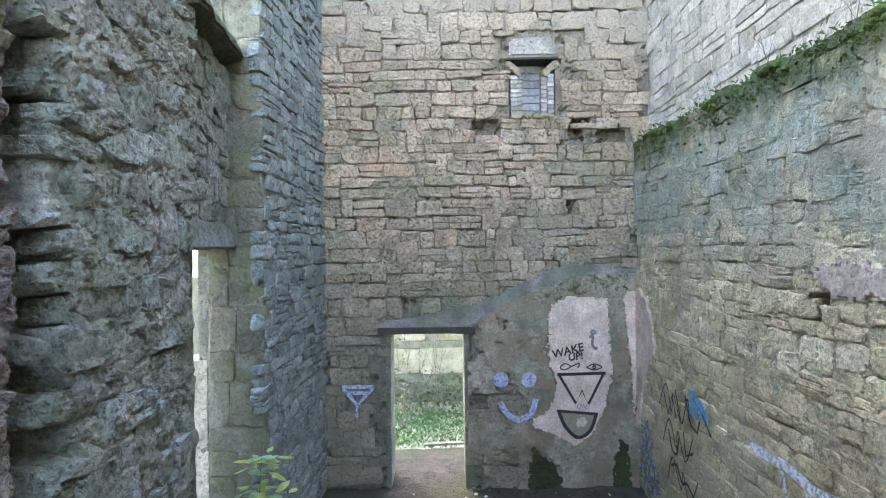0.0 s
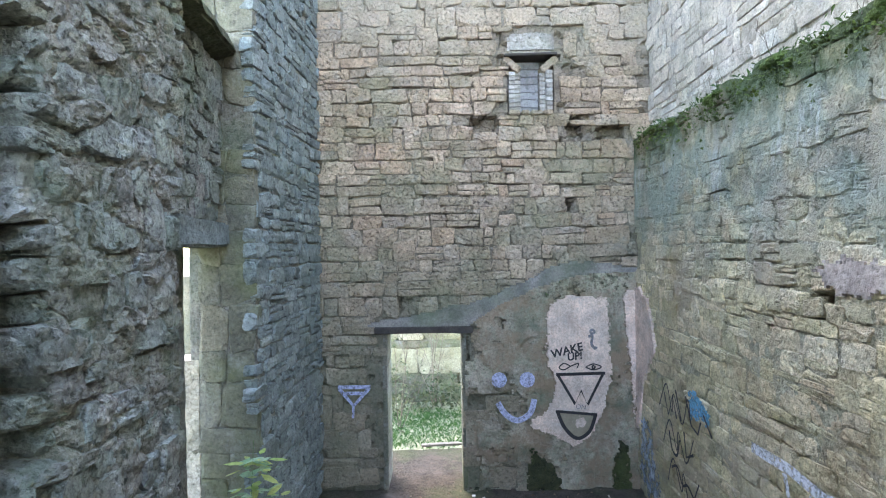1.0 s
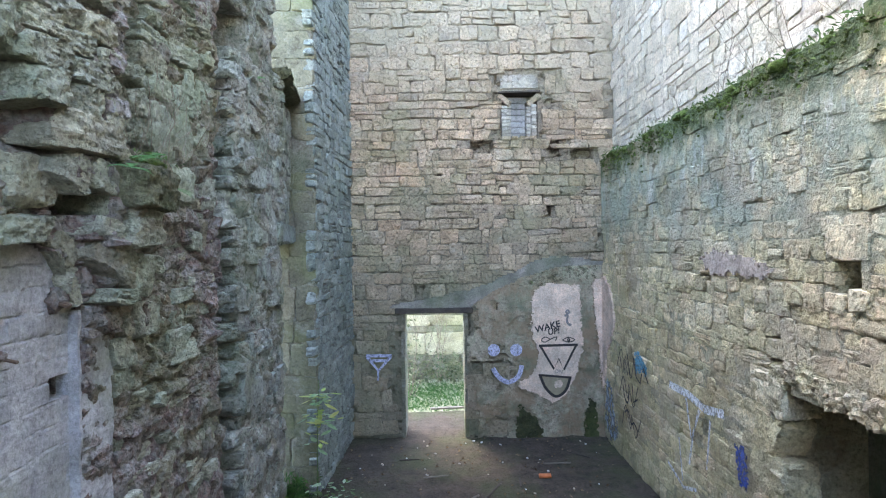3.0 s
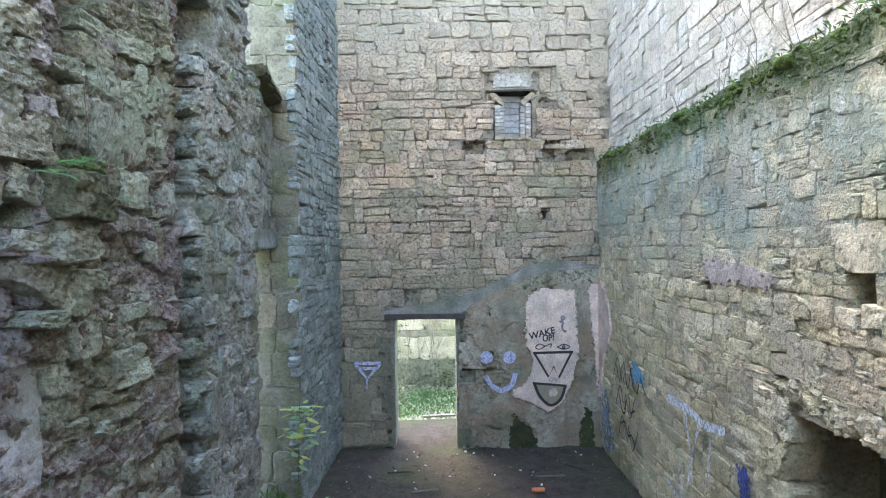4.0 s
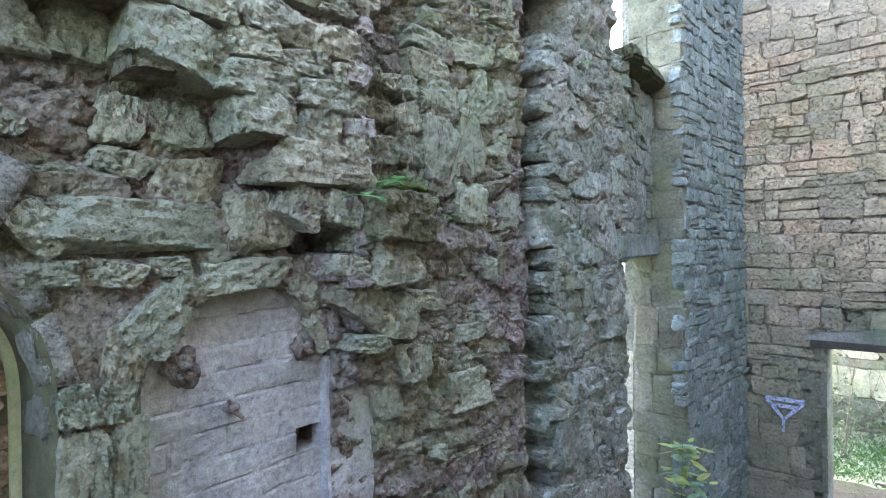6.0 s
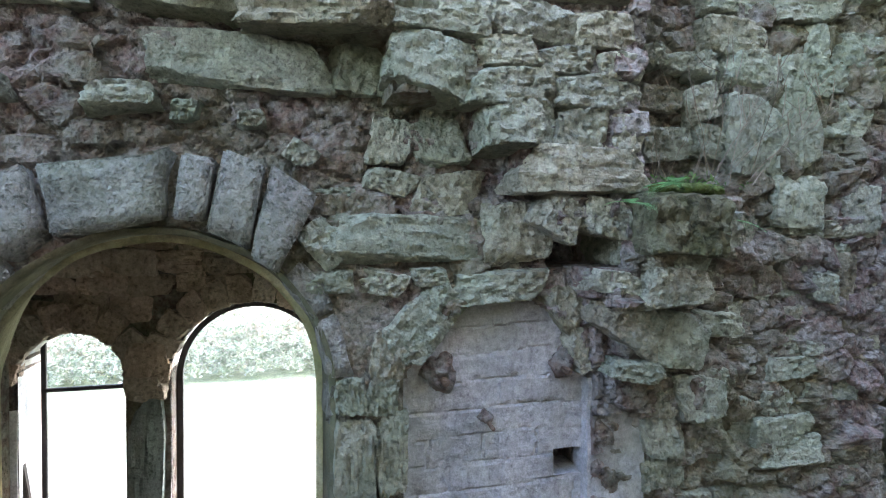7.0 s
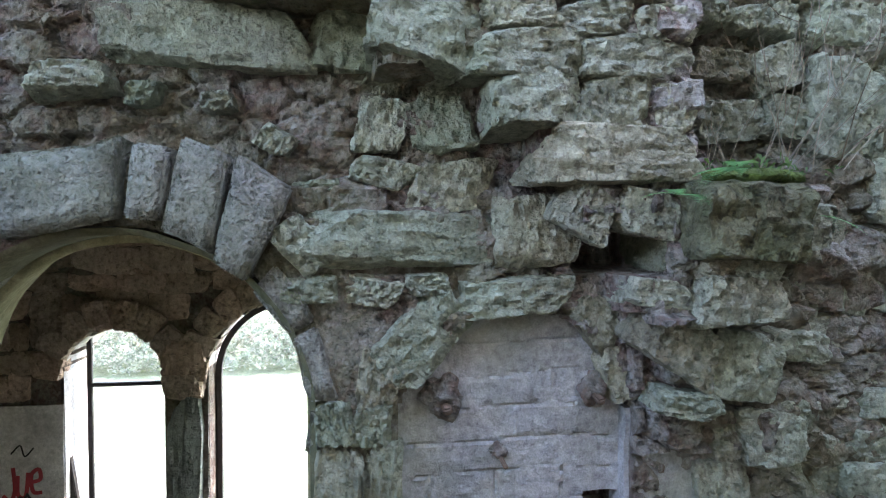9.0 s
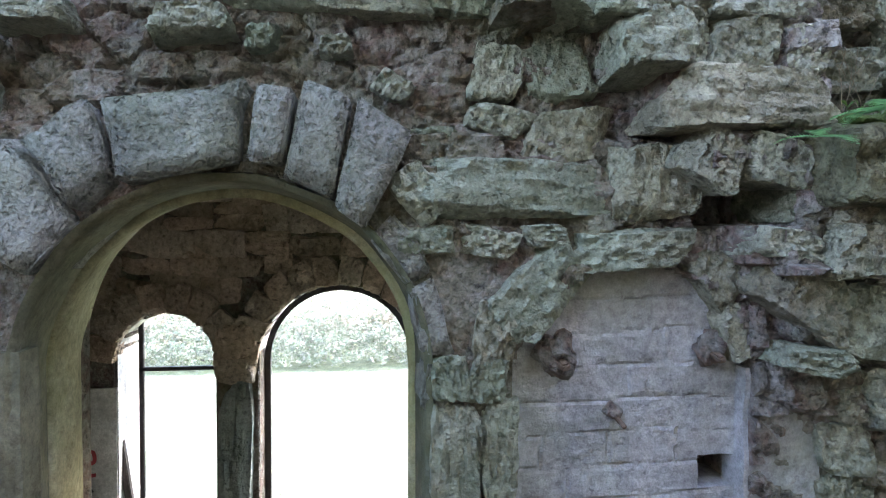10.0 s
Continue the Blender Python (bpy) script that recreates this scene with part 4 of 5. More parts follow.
cells_n1 = courses(0.66, 2.09, 0.02, 3.6, (0.08, 0.17), (0.10, 0.25), 61, skip_special, 0.06)
cells_n2 = courses(-1.5, 2.09, 3.6, 5.4, (0.11, 0.19), (0.15, 0.36), 62, skip_special, 0.03)
cells_n3 = courses(2.36, 3.52, 0.02, 6.2, (0.11, 0.24), (0.14, 0.36), 63, skip_special, 0.08)
cells_n4 = courses(-4.6, 0.0, 1.5, 4.6, (0.14, 0.24), (0.2, 0.42), 64, lambda u, v, w, h: u > -1.48 or False, 0.03)

# ---------- lintel and sill of the window bay ----------
lint = thing("stone_lintel", "pale squared stone lintel over the tall window opening", "lintel")
bm = bmesh.new()
box(bm, (-1.97, 4.22, 3.27), (0.42, 1.80, 0.215), 0.02, Euler((0, 0, 0.17)).to_matrix())
bmesh.ops.subdivide_edges(bm, edges=bm.edges[:], cuts=4, use_grid_fill=True)
for v in bm.verts:
    v.co += Vector(noise.noise_vector(v.co * 6)) * 0.02
part("block", bm, M_BLUE[0], lint)
sill = thing("window_sill", "sloping mossy sill stone of the upper window", "sill")
bm = bmesh.new()
box(bm, (-1.93, 4.22, SILL + 0.03), (0.55, 1.68, 0.12), 0.025, Euler((radians(6), radians(-14), 0.17)).to_matrix())
bmesh.ops.subdivide_edges(bm, edges=bm.edges[:], cuts=6, use_grid_fill=True)
for v in bm.verts:
    v.co += Vector(noise.noise_vector(v.co * 5)) * 0.03
part("block", bm, MOSSY, sill)

# ---------- room beyond the arch ----------
annex = thing("wall_annex", "brown rubble wall with two round-headed windows to the lawn", "wall", kind="structure")
FA = Face((-4.45, 0, 0), (0, 1, 0), (1, 0, 0))
W1, W1R, W2, W2R = (-1.95, 2.30), 0.345, (-0.70, 2.24), 0.60


def in_win(u, v, pad=0.0):
    for (c, s), r in ((W1, W1R), (W2, W2R)):
        if v < 0.45:
            continue
        if (v < s and abs(u - c) < r + pad) or (v >= s and (u - c) ** 2 + (v - s) ** 2 < (r + pad) ** 2):
            return True
    return False


slab("body", FA, steps(-3.9, 1.5, 0.045), steps(-0.1, 3.9, 0.045), lambda u, v: not in_win(u, v, 0.012), 0.36, MORTAR_CORE, annex, rough=0.012, seed=7.7)
lay(annex, FA, courses(-3.4, 1.3, 0.1, 3.75, (0.14, 0.24), (0.18, 0.40), 71, lambda u, v, w, h: in_win(u, v, max(w, h) * 0.5) or (u < -2.3 and v < 2.12) or (-1.62 < u < -1.28 and v < 2.7), 0.03), M_DARKROOM, "mid", 0.1, (0.01, 0.04), 0.03, near=(-1.2, 2.8), limit=80)
for (c, s), r, nn in ((W1, W1R, 8), (W2, W2R, 12)):
    for i in range(nn):
        a = math.pi * (i + 0.5) / nn
        m = FA.place(c + (r + 0.11) * math.cos(a), s + (r + 0.11) * math.sin(a), -0.02, (r + 0.11) * math.pi / nn * 0.96, 0.22, 0.16, math.pi / 2 - a, 0, 0)
        ob = new("voussoir", shared("mid", i % 14, M_DARKROOM[0]))
        ob.parent = annex
        ob.matrix_world = m
    # window reveals
    bm = bmesh.new()
    rows = []
    for x in (-4.44, -4.60, -4.82):
        ring = [(c + r, 0.4)] + [(c + r * math.cos(math.pi * i / 24), s + r * math.sin(math.pi * i / 24)) for i in range(25)] + [(c - r, 0.4)]
        rows.append([bm.verts.new((x, u + 0.012 * noise.noise((u * 7, v * 7, x)), v)) for u, v in ring])
    for a, b in zip(rows, rows[1:]):
        for i in range(len(a) - 1):
            bm.faces.new((a[i], a[i + 1], b[i + 1], b[i]))
    part("window_reveal", bm, WHITEWALL, annex, "flaking whitewashed window reveal")
# pier between the two windows
for v0, v1, w, mt in ((0.2, 1.1, 0.21, M_BLUE), (1.1, 2.10, 0.20, M_BLUE), (2.10, 2.30, 0.24, M_DARKROOM), (2.30, 2.56, 0.25, M_DARKROOM)):
    ob = new("pier_stone", shared("mid", int(rng.integers(14)), mt[0]))
    ob.parent = annex
    ob.matrix_world = FA.place(-1.455, (v0 + v1) / 2, -0.10, w + 0.04, v1 - v0, 0.34)
slab("whitewashed_patch", Face((-4.43, 0, 0), (0, 1, 0), (1, 0, 0)), steps(-3.5, -2.30, 0.06), steps(0.0, 2.10, 0.06), lambda u, v: True, 0.02, WHITEWALL, annex, rough=0.005, seed=3.8)
FW = Face((-4.42, 0, 0), (0, 1, 0), (1, 0, 0))
paint("painted_tag", FW, [(smooth_line([(-2.70, 1.46), (-2.65, 1.42), (-2.62, 1.50), (-2.63, 1.66)]), 0.028, False), (smooth_line([(-2.60, 1.60), (-2.60, 1.46), (-2.55, 1.45), (-2.53, 1.62)]), 0.028, False), (smooth_line([(-2.50, 1.55), (-2.45, 1.57), (-2.46, 1.64), (-2.51, 1.60), (-2.50, 1.48), (-2.44, 1.47)]), 0.028, False)], REDP, annex, 0.003)
paint("painted_tag", FW, [([(-2.60, 1.34), (-2.54, 1.46), (-2.47, 1.34)], 0.035, False), ([(-2.60, 1.44), (-2.48, 1.38)], 0.03, False), (smooth_line([(-2.64, 1.76), (-2.58, 1.82), (-2.55, 1.74), (-2.49, 1.80)]), 0.012, False)], BLACK, annex, 0.004)
an2 = thing("wall_annex_side", "rubble side walls of the small room, one opened out of view for light", "wall", kind="structure")
# opening added out of view to brighten the small room
slab("body", Face((0, 1.30, 0), (1, 0, 0), (0, -1, 0)), steps(-4.85, -2.25, 0.1), steps(-0.1, 3.9, 0.1), lambda u, v: not (-4.2 < u < -2.7 and v < 2.6), 0.3, MORTAR_CORE, an2, rough=0.02, seed=1.1)
slab("body", Face((0, -3.70, 0), (1, 0, 0), (0, 1, 0)), steps(-4.85, -2.25, 0.2), steps(-0.1, 3.9, 0.2), lambda u, v: True, 0.3, MORTAR_CORE, an2, rough=0.02, seed=2.1)
bm = bmesh.new()
box(bm, (-3.52, -1.2, 3.98), (2.7, 5.6, 0.2))
ce = new("ceiling", bpy.data.meshes.new("ceiling"))
bm.to_mesh(ce.data)
bm.free()
ce.data.materials.append(MORTAR_CORE)
tagged(ce, "dark plaster ceiling of the small room", "ceiling", kind="structure")
bm = bmesh.new()
box(bm, (-3.52, -1.2, -0.02), (2.6, 5.4, 0.06))
fl2 = new("floor_annex", bpy.data.meshes.new("floor_annex"))
bm.to_mesh(fl2.data)
bm.free()
fl2.data.materials.append(SOIL)
tagged(fl2, "dark dirt floor of the small room", "floor", kind="structure")
# iron bars of the windows
grille = thing("window_grille", "thin dark iron frame with one cross bar in the window", "window frame")
bm = bmesh.new()
box(bm, (-4.62, -2.20, 1.5), (0.03, 0.035, 2.2), 0.004)
part("upright", bm, METAL, grille)
bm = bmesh.new()
box(bm, (-4.62, -1.92, 2.19), (0.03, 0.60, 0.03), 0.004)
part("cross_bar", bm, METAL, grille)
bm = bmesh.new()
box(bm, (-4.52, -2.27, 1.35), (0.05, 0.05, 1.2), 0.006, Euler((radians(8), 0, 0)).to_matrix())
part("loose_board", bm, WOOD, grille)
rim = thing("window_frame", "dark arched iron frame of the larger window", "window frame")
bm = bmesh.new()
pr = [(W2[0] - 0.565, 0.45)] + [(W2[0] + 0.565 * math.cos(math.pi * (1 - i / 24)), W2[1] + 0.565 * math.sin(math.pi * (1 - i / 24))) for i in range(25)] + [(W2[0] + 0.565, 0.45)]
for i in range(len(pr) - 1):
    a, b = Vector((-4.64, *pr[i])), Vector((-4.64, *pr[i + 1]))
    d = b - a
    box(bm, (a + b) / 2, (0.04, 0.045, d.length + 0.01), 0, (Vector((0, 0, 1)).rotation_difference(d)).to_matrix())
part("frame_bar", bm, METAL, rim)

# ---------- unseen wall behind the camera, kept low to let sky light in ---
rear = thing("wall_rear", "plain unseen stone wall added to close the ruin", "wall", kind="structure")
slab("body", Face((0, -4.75, 0), (1, 0, 0), (0, 1, 0)), steps(-2.3, 3.2, 0.3), steps(-0.2, 4.2, 0.3), lambda u, v: True, 0.5, MORTAR_B, rear, rough=0.03, seed=6.6)

# ---------- fireplace ----------
fire = thing("fireplace_back", "dark sooty back of the wide fireplace opening", "fireplace")
slab("fireback", Face((3.29, 0, 0), (0, 1, 0), (-1, 0, 0)), steps(0.95, 2.8, 0.15), steps(-0.2, 2.3, 0.15), lambda u, v: True, 0.1, MORTAR_L, fire, rough=0.02, seed=3)
bm = bmesh.new()
box(bm, (3.12, 1.50, 0.85), (0.06, 0.62, 1.7), 0.01)
part("boarding", bm, plain_mat("brown_boarding", (0.10, 0.05, 0.03), 0.7, 0.35, 5), fire)
bm = bmesh.new()
box(bm, (3.10, 1.86, 0.9), (0.09, 0.08, 1.8), 0.01)
part("post", bm, WOOD, fire)

# ================= far wall: door, render, niche, paint =================
beam = thing("door_lintel", "dark weathered timber lintel over the doorway", "lintel")
bm = bmesh.new()
box(bm, (-0.23, YB + 0.10, 2.075), (1.27, 0.30, 0.085), 0.008)
bmesh.ops.subdivide_edges(bm, edges=bm.edges[:], cuts=6, use_grid_fill=True)
for v in bm.verts:
    v.co.z += 0.010 * noise.noise(v.co * 5)
part("timber", bm, WOOD, beam)
bm = bmesh.new()
box(bm, (-0.23, YB + 0.45, 2.10), (1.2, 0.34, 0.12), 0.01)
part("rear_timber", bm, WOOD, beam)
# dressed door jambs
for side, u in ((0, DOOR[0] - 0.02), (1, DOOR[1] + 0.02)):
    v = 0.0
    i = 0
    while v < 2.0:
        h = min((0.30, 0.42, 0.24, 0.36)[i % 4], 2.03 - v)
        bm = bmesh.new()
        box(bm, (u, YB + 0.31, v + h / 2), (0.06, 0.60, h - 0.008), 0.01)
        part("jamb_stone", bm, M_DRESS[0], back)
        v += h
        i += 1


def band_low(u):
    return float(np.interp(u, (-1.0, 0.36, 0.74, 1.2, 1.79, 2.5), (2.10, 2.12, 2.36, 2.58, 2.74, 2.78)))


def band_top(u):
    return float(np.interp(u, (-1.0, -0.4, 0.3, 0.7, 1.2, 1.6, 1.9, 2.5), (2.16, 2.26, 2.40, 2.52, 2.76, 2.92, 2.93, 2.84))) + 0.05 * noise.noise((u * 4, 0, 3))


FP = Face((0, YB - 0.040, 0), (1, 0, 0), (0, -1, 0))
def coat_left(u, v):
    """Where the old render still holds on the wall."""
    n = noise.noise((u * 1.9, v * 2.3, 11.0)) + 0.5 * noise.noise((u * 6, v * 7, 3.0)) + 0.25 * noise.noise((u * 15, v * 17, 6.0))
    return v < band_low(u) + 0.02 and n < 0.30 - 0.75 * (1 - sstep(u, 0.30, 0.62)) + 0.5 * sstep(v, 2.1, 2.5)


slab("render_coat", FP, grid_with(0.30, 2.53, 0.022, 0.30), steps(-0.05, 2.80, 0.022), coat_left, 0.035, RENDER, back, rough=0.012, seed=12.0,
     relief=lambda u, v: -0.02 * sstep(noise.noise((u * 2.1, v * 1.6, 4.0)), 0.05, 0.15))
slab("cement_band", Face((0, YB - 0.035, 0), (1, 0, 0), (0, -1, 0)), steps(-0.95, 2.53, 0.04), steps(2.06, 3.0, 0.03), lambda u, v: band_low(u) + 0.01 < v < band_top(u), 0.06, CEMENT, back, rough=0.008, seed=14.0)
PL = [(1.40, 2.39), (1.65, 2.50), (2.13, 2.46), (2.15, 1.94), (2.18, 1.50), (2.08, 1.06), (1.89, 0.69), (1.67, 0.56), (1.45, 0.70), (1.15, 0.81), (1.13, 0.91), (1.30, 0.96), (1.45, 1.21), (1.46, 1.42), (1.36, 1.66), (1.36, 2.24)]
tagged(patch("plaster_patch", FP, PL, 0.030, 0.05, PLASTER, back, 3.0, 0.018, 0.035), "remnant of pale pink wall plaster")
patch("plaster_edge", FP, [(2.34, 2.50), (2.42, 2.56), (2.50, 2.54), (2.50, 1.45), (2.47, 0.9), (2.44, 1.5), (2.38, 2.0)], 0.025, 0.04, PLASTER, back, 4.0, 0.014, 0.03)
tagged(patch("plaster_patch", FR, [(7.12, 2.62), (6.80, 2.52), (6.58, 2.22), (6.50, 1.90), (6.68, 1.66), (6.9, 1.40), (7.0, 0.95), (7.12, 0.8)], 0.034, 0.05, PLASTER, right, 5.0, 0.025, 0.05), "remnant of pale wall plaster")
DAMP = stone_mat("dark_damp_moss", [(0.05, 0.055, 0.028), (0.07, 0.075, 0.035)], "pos", stain=(0.06, 0.09, 0.02), stain_amt=0.6, pale=0.0, grain=1.4)
tagged(patch("moss_patch", FP, [(1.07, 0.0), (1.10, 0.30), (1.17, 0.54), (1.25, 0.40), (1.42, 0.30), (1.50, 0.12), (1.52, 0.0)], 0.026, 0.05, DAMP, back, 6.0, 0.02, 0.06, 0.006), "dark damp moss at the wall foot")
patch("moss_patch", FP, [(2.20, 0.0), (2.22, 0.35), (2.30, 0.62), (2.38, 0.50), (2.40, 0.0)], 0.026, 0.05, DAMP, back, 7.0, 0.02, 0.06, 0.006)
patch("moss_patch", FP, [(1.10, 2.46), (1.42, 2.60), (1.60, 2.72), (1.90, 2.77), (2.40, 2.78), (2.40, 2.62), (2.0, 2.58), (1.75, 2.52), (1.45, 2.48)], 0.022, 0.05, MOSS_THIN, back, 8.0, 0.02, 0.07, 0.008)

# painted figures
D1 = 0.034
paint("painted_triangle", FP, [([(1.48, 1.49), (1.70, 1.11), (1.78, 1.28), (1.86, 1.10), (2.06, 1.49)], 0.035, False), ([(1.46, 1.49), (2.09, 1.50)], 0.040, False)], BLACK, back, D1)
part("painted_bowl_fill", blob_mesh(FP, smooth_line([(1.48, 1.02), (1.56, 0.81), (1.72, 0.68), (1.87, 0.76), (1.95, 0.97)]), 0.032, 0.002, GREYP, "painted_bowl_fill", 0.0, 1, 1), plain_mat("khaki_paint", (0.27, 0.23, 0.16), 0.8, 0.2, 10, 0.2), back)
paint("painted_bowl", FP, [(smooth_line([(1.47, 1.02), (1.56, 0.81), (1.72, 0.67), (1.88, 0.76), (1.96, 0.97)]), 0.045, False), ([(1.45, 1.02), (1.98, 0.97)], 0.035, False)], BLACK, back, D1 + 0.002)
paint("painted_eye", FP, [(smooth_line([(1.84, 1.58), (1.94, 1.62), (2.04, 1.58), (1.94, 1.545), (1.84, 1.58)]), 0.016, False), (smooth_line([(1.92, 1.58), (1.94, 1.60), (1.96, 1.58), (1.94, 1.56), (1.92, 1.58)]), 0.02, False)], BLACK, back, D1)
paint("painted_loop", FP, [(smooth_line([(1.64, 1.60), (1.56, 1.63), (1.50, 1.58), (1.56, 1.55), (1.66, 1.60), (1.75, 1.63), (1.73, 1.57)]), 0.016, False)], BLACK, back, D1)
paint("painted_mark", FP, [(smooth_line([(1.88, 1.97), (1.93, 1.98), (1.92, 1.88), (1.96, 1.82), (1.98, 1.84)]), 0.035, False), (smooth_line([(1.90, 2.03), (1.93, 2.06), (1.96, 2.03), (1.93, 2.01), (1.90, 2.03)]), 0.03, False)], GREYP, back, D1)
paint("painted_face", FP, [(smooth_line([(0.71, 1.14), (0.81, 0.99), (0.96, 0.91), (1.12, 1.00), (1.18, 1.18)]), 0.075, False)]
      + [([(cx + 0.05 * math.cos(a), 1.43 + 0.05 * math.sin(a)) for a in np.linspace(0, 6.28, 14)[:-1]], 0.10, True) for cx in (0.73, 1.09)], BLUEWHITE, back, 0.036)
paint("painted_tag", FB, [([(-1.34, 1.36), (-0.92, 1.36)], 0.05, False), ([(-1.32, 1.34), (-1.14, 1.12), (-0.94, 1.34)], 0.05, False), ([(-1.26, 1.28), (-1.02, 1.28)], 0.045, False), ([(-1.14, 1.14), (-1.15, 0.96)], 0.03, False)], BLUEWHITE, back, 0.062)
for word, u, v, size, turn in (("WAKE", 1.41, 1.70, 0.145, 14), ("UP!", 1.61, 1.665, 0.13, 8), ("ON", 1.70, 1.05, 0.085, -6)):
    cu = bpy.data.curves.new("lettering", 'FONT')
    cu.body, cu.size, cu.extrude, cu.offset = word, size, 0.0005, 0.004 if word != "ON" else 0.0
    cu.materials.append(BLACK if word != "ON" else GREYP)
    cu.shear = 0.1
    ob = new("lettering", cu)
    ob.parent = back
    ob.matrix_world = Matrix.Translation(FP.at(u, v, D1)) @ Euler((radians(90), 0, 0)).to_matrix().to_4x4() @ Matrix.Rotation(radians(turn), 4, 'Z')

# blocked niche
niche = thing("blocked_niche", "small grey boarded window niche with brick jambs and stone lintel", "niche")
bm = bmesh.new()
box(bm, (1.2, YB + 0.40, 5.25), (0.66, 0.06, 0.82))
part("backing", bm, CEMENT, niche)
NB = stone_mat("niche_board", [(0.25, 0.245, 0.255), (0.30, 0.295, 0.305), (0.22, 0.215, 0.225)], "object", stain_amt=0.1, pale=0.2, grain=0.4)
for i in range(7):
    bm = bmesh.new()
    box(bm, (1.19, YB + 0.20, 4.93 + 0.10 * i), (0.30, 0.03, 0.094), 0.006)
    part("board", bm, NB, niche)
brick_me = None
for u in (0.955, 1.03, 1.365, 1.44):
    for i in range(9):
        if brick_me is None:
            bm = bmesh.new()
            box(bm, (0, 0, 0), (0.085, 0.20, 0.052), 0.006)
            brick_me = bpy.data.meshes.new("brick")
            bm.to_mesh(brick_me)
            bm.free()
            brick_me.materials.append(stone_mat("pale_brick", [(0.36, 0.33, 0.30), (0.46, 0.43, 0.40), (0.30, 0.27, 0.24)], "object", stain_amt=0.2, pale=0.2, grain=0.5))
        ob = new("brick", brick_me)
        ob.parent = niche
        ob.location = (u, YB + (0.10 if u in (0.955, 1.44) else 0.16), 4.91 + 0.058 * i + (0.02 if u in (1.03, 1.44) else 0))
for s in (-1, 1):
    bm = bmesh.new()
    box(bm, (1.2 + s * 0.24, YB + 0.10, 5.50), (0.26, 0.18, 0.09), 0.012, Euler((0, s * radians(-40), 0)).to_matrix())
    part("splay_stone", bm, M_BACK[0], niche)
bm = bmesh.new()
box(bm, (1.2, YB + 0.11, 5.615), (0.68, 0.28, 0.030), 0.006, Euler((0, radians(-1.0), 0)).to_matrix())
part("slate_lintel", bm, WOOD, niche)
bm = bmesh.new()
box(bm, (1.2, YB + 0.072, 5.79), (0.60, 0.16, 0.29), 0.03)
bmesh.ops.subdivide_edges(bm, edges=bm.edges[:], cuts=3, use_grid_fill=True)
for v in bm.verts:
    v.co.z -= 0.10 * abs(v.co.x - 1.2) * (1 if v.co.z > 5.8 else 0) * 2
    v.co += Vector(noise.noise_vector(v.co * 6)) * 0.012
part("stone_lintel", bm, stone_mat("pale_lintel", [(0.40, 0.36, 0.32), (0.46, 0.41, 0.37)], "pos", stain_amt=0.3, pale=0.2), niche)
for i, w in enumerate((0.17, 0.12, 0.18, 0.14)):
    bm = bmesh.new()
    box(bm, (0.98 + i * 0.145, YB + 0.06, 4.865), (w * 0.85, 0.2, 0.06), 0.012)
    part("sill_stone", bm, M_BACK[0], niche)

# ================= side wall: paint, ledge =================
FRP = Face((XR, 0, 0), (0, 1, 0), (-1, 0, 0))
DR = 0.052
tagged(patch("painted_patch", FRP, [(5.57, 1.70), (5.36, 1.66), (5.12, 1.55), (5.16, 1.42), (5.36, 1.46), (5.54, 1.40)], DR, 0.004, CYAN, right, 9.0, 0.02, 0.05, 0.0), "bright blue paint patch")
tag = [([(6.16, 1.50), (6.05, 1.28), (5.94, 1.52), (5.84, 1.30)], 0.022, False), ([(5.86, 1.60), (5.73, 1.31)], 0.022, False), ([(5.62, 1.60), (5.50, 1.34), (5.36, 1.30), (5.30, 1.44)], 0.022, False), ([(5.25, 1.52), (5.08, 1.36)], 0.02, False),
       (smooth_line([(6.04, 1.12), (5.96, 0.94), (5.84, 0.92), (5.78, 1.10)]), 0.022, False), ([(5.67, 1.22), (5.62, 0.98), (5.46, 1.06)], 0.022, False), (smooth_line([(5.98, 0.74), (5.84, 0.80), (5.72, 0.66), (5.60, 0.70), (5.45, 0.62)]), 0.02, False)]
for y0, z0, n in ((6.25, 1.42, 7), (6.15, 1.05, 6), (6.05, 0.66, 6)):
    pts = [(y0 - 0.13 * i + 0.05 * math.sin(i * 2.1 + z0), z0 + (0.15 if i % 2 else -0.10) + 0.04 * math.sin(i * 1.3)) for i in range(n)]
    tag.append((smooth_line(pts), 0.014, False))
tag = [(a, w * 1.4, c) for a, w, c in tag]
paint("painted_tag", FRP, tag, BLACK, right, DR + 0.002)
paint("painted_tag", FRP, [([(4.44, 1.52), (3.96, 1.53), (3.60, 1.48), (3.24, 1.54)], 0.085, False), ([(4.02, 1.48), (3.90, 1.08), (3.72, 1.44)], 0.055, False), ([(4.20, 1.0), (4.12, 0.56)], 0.03, False), ([(3.86, 1.16), (3.96, 0.80)], 0.04, False), ([(3.50, 1.40), (3.58, 0.9)], 0.03, False), ([(4.5, 0.62), (4.1, 0.5), (3.8, 0.6)], 0.04, False)], WHITE, right, DR + 0.002)
tagged(patch("painted_patch", FRP, [(3.05, 1.32), (2.92, 1.36), (2.88, 1.20), (2.86, 1.02), (2.98, 1.0), (3.04, 1.14)], DR, 0.004, COBALT, right, 10.0, 0.02, 0.04, 0.0), "deep blue paint patch")
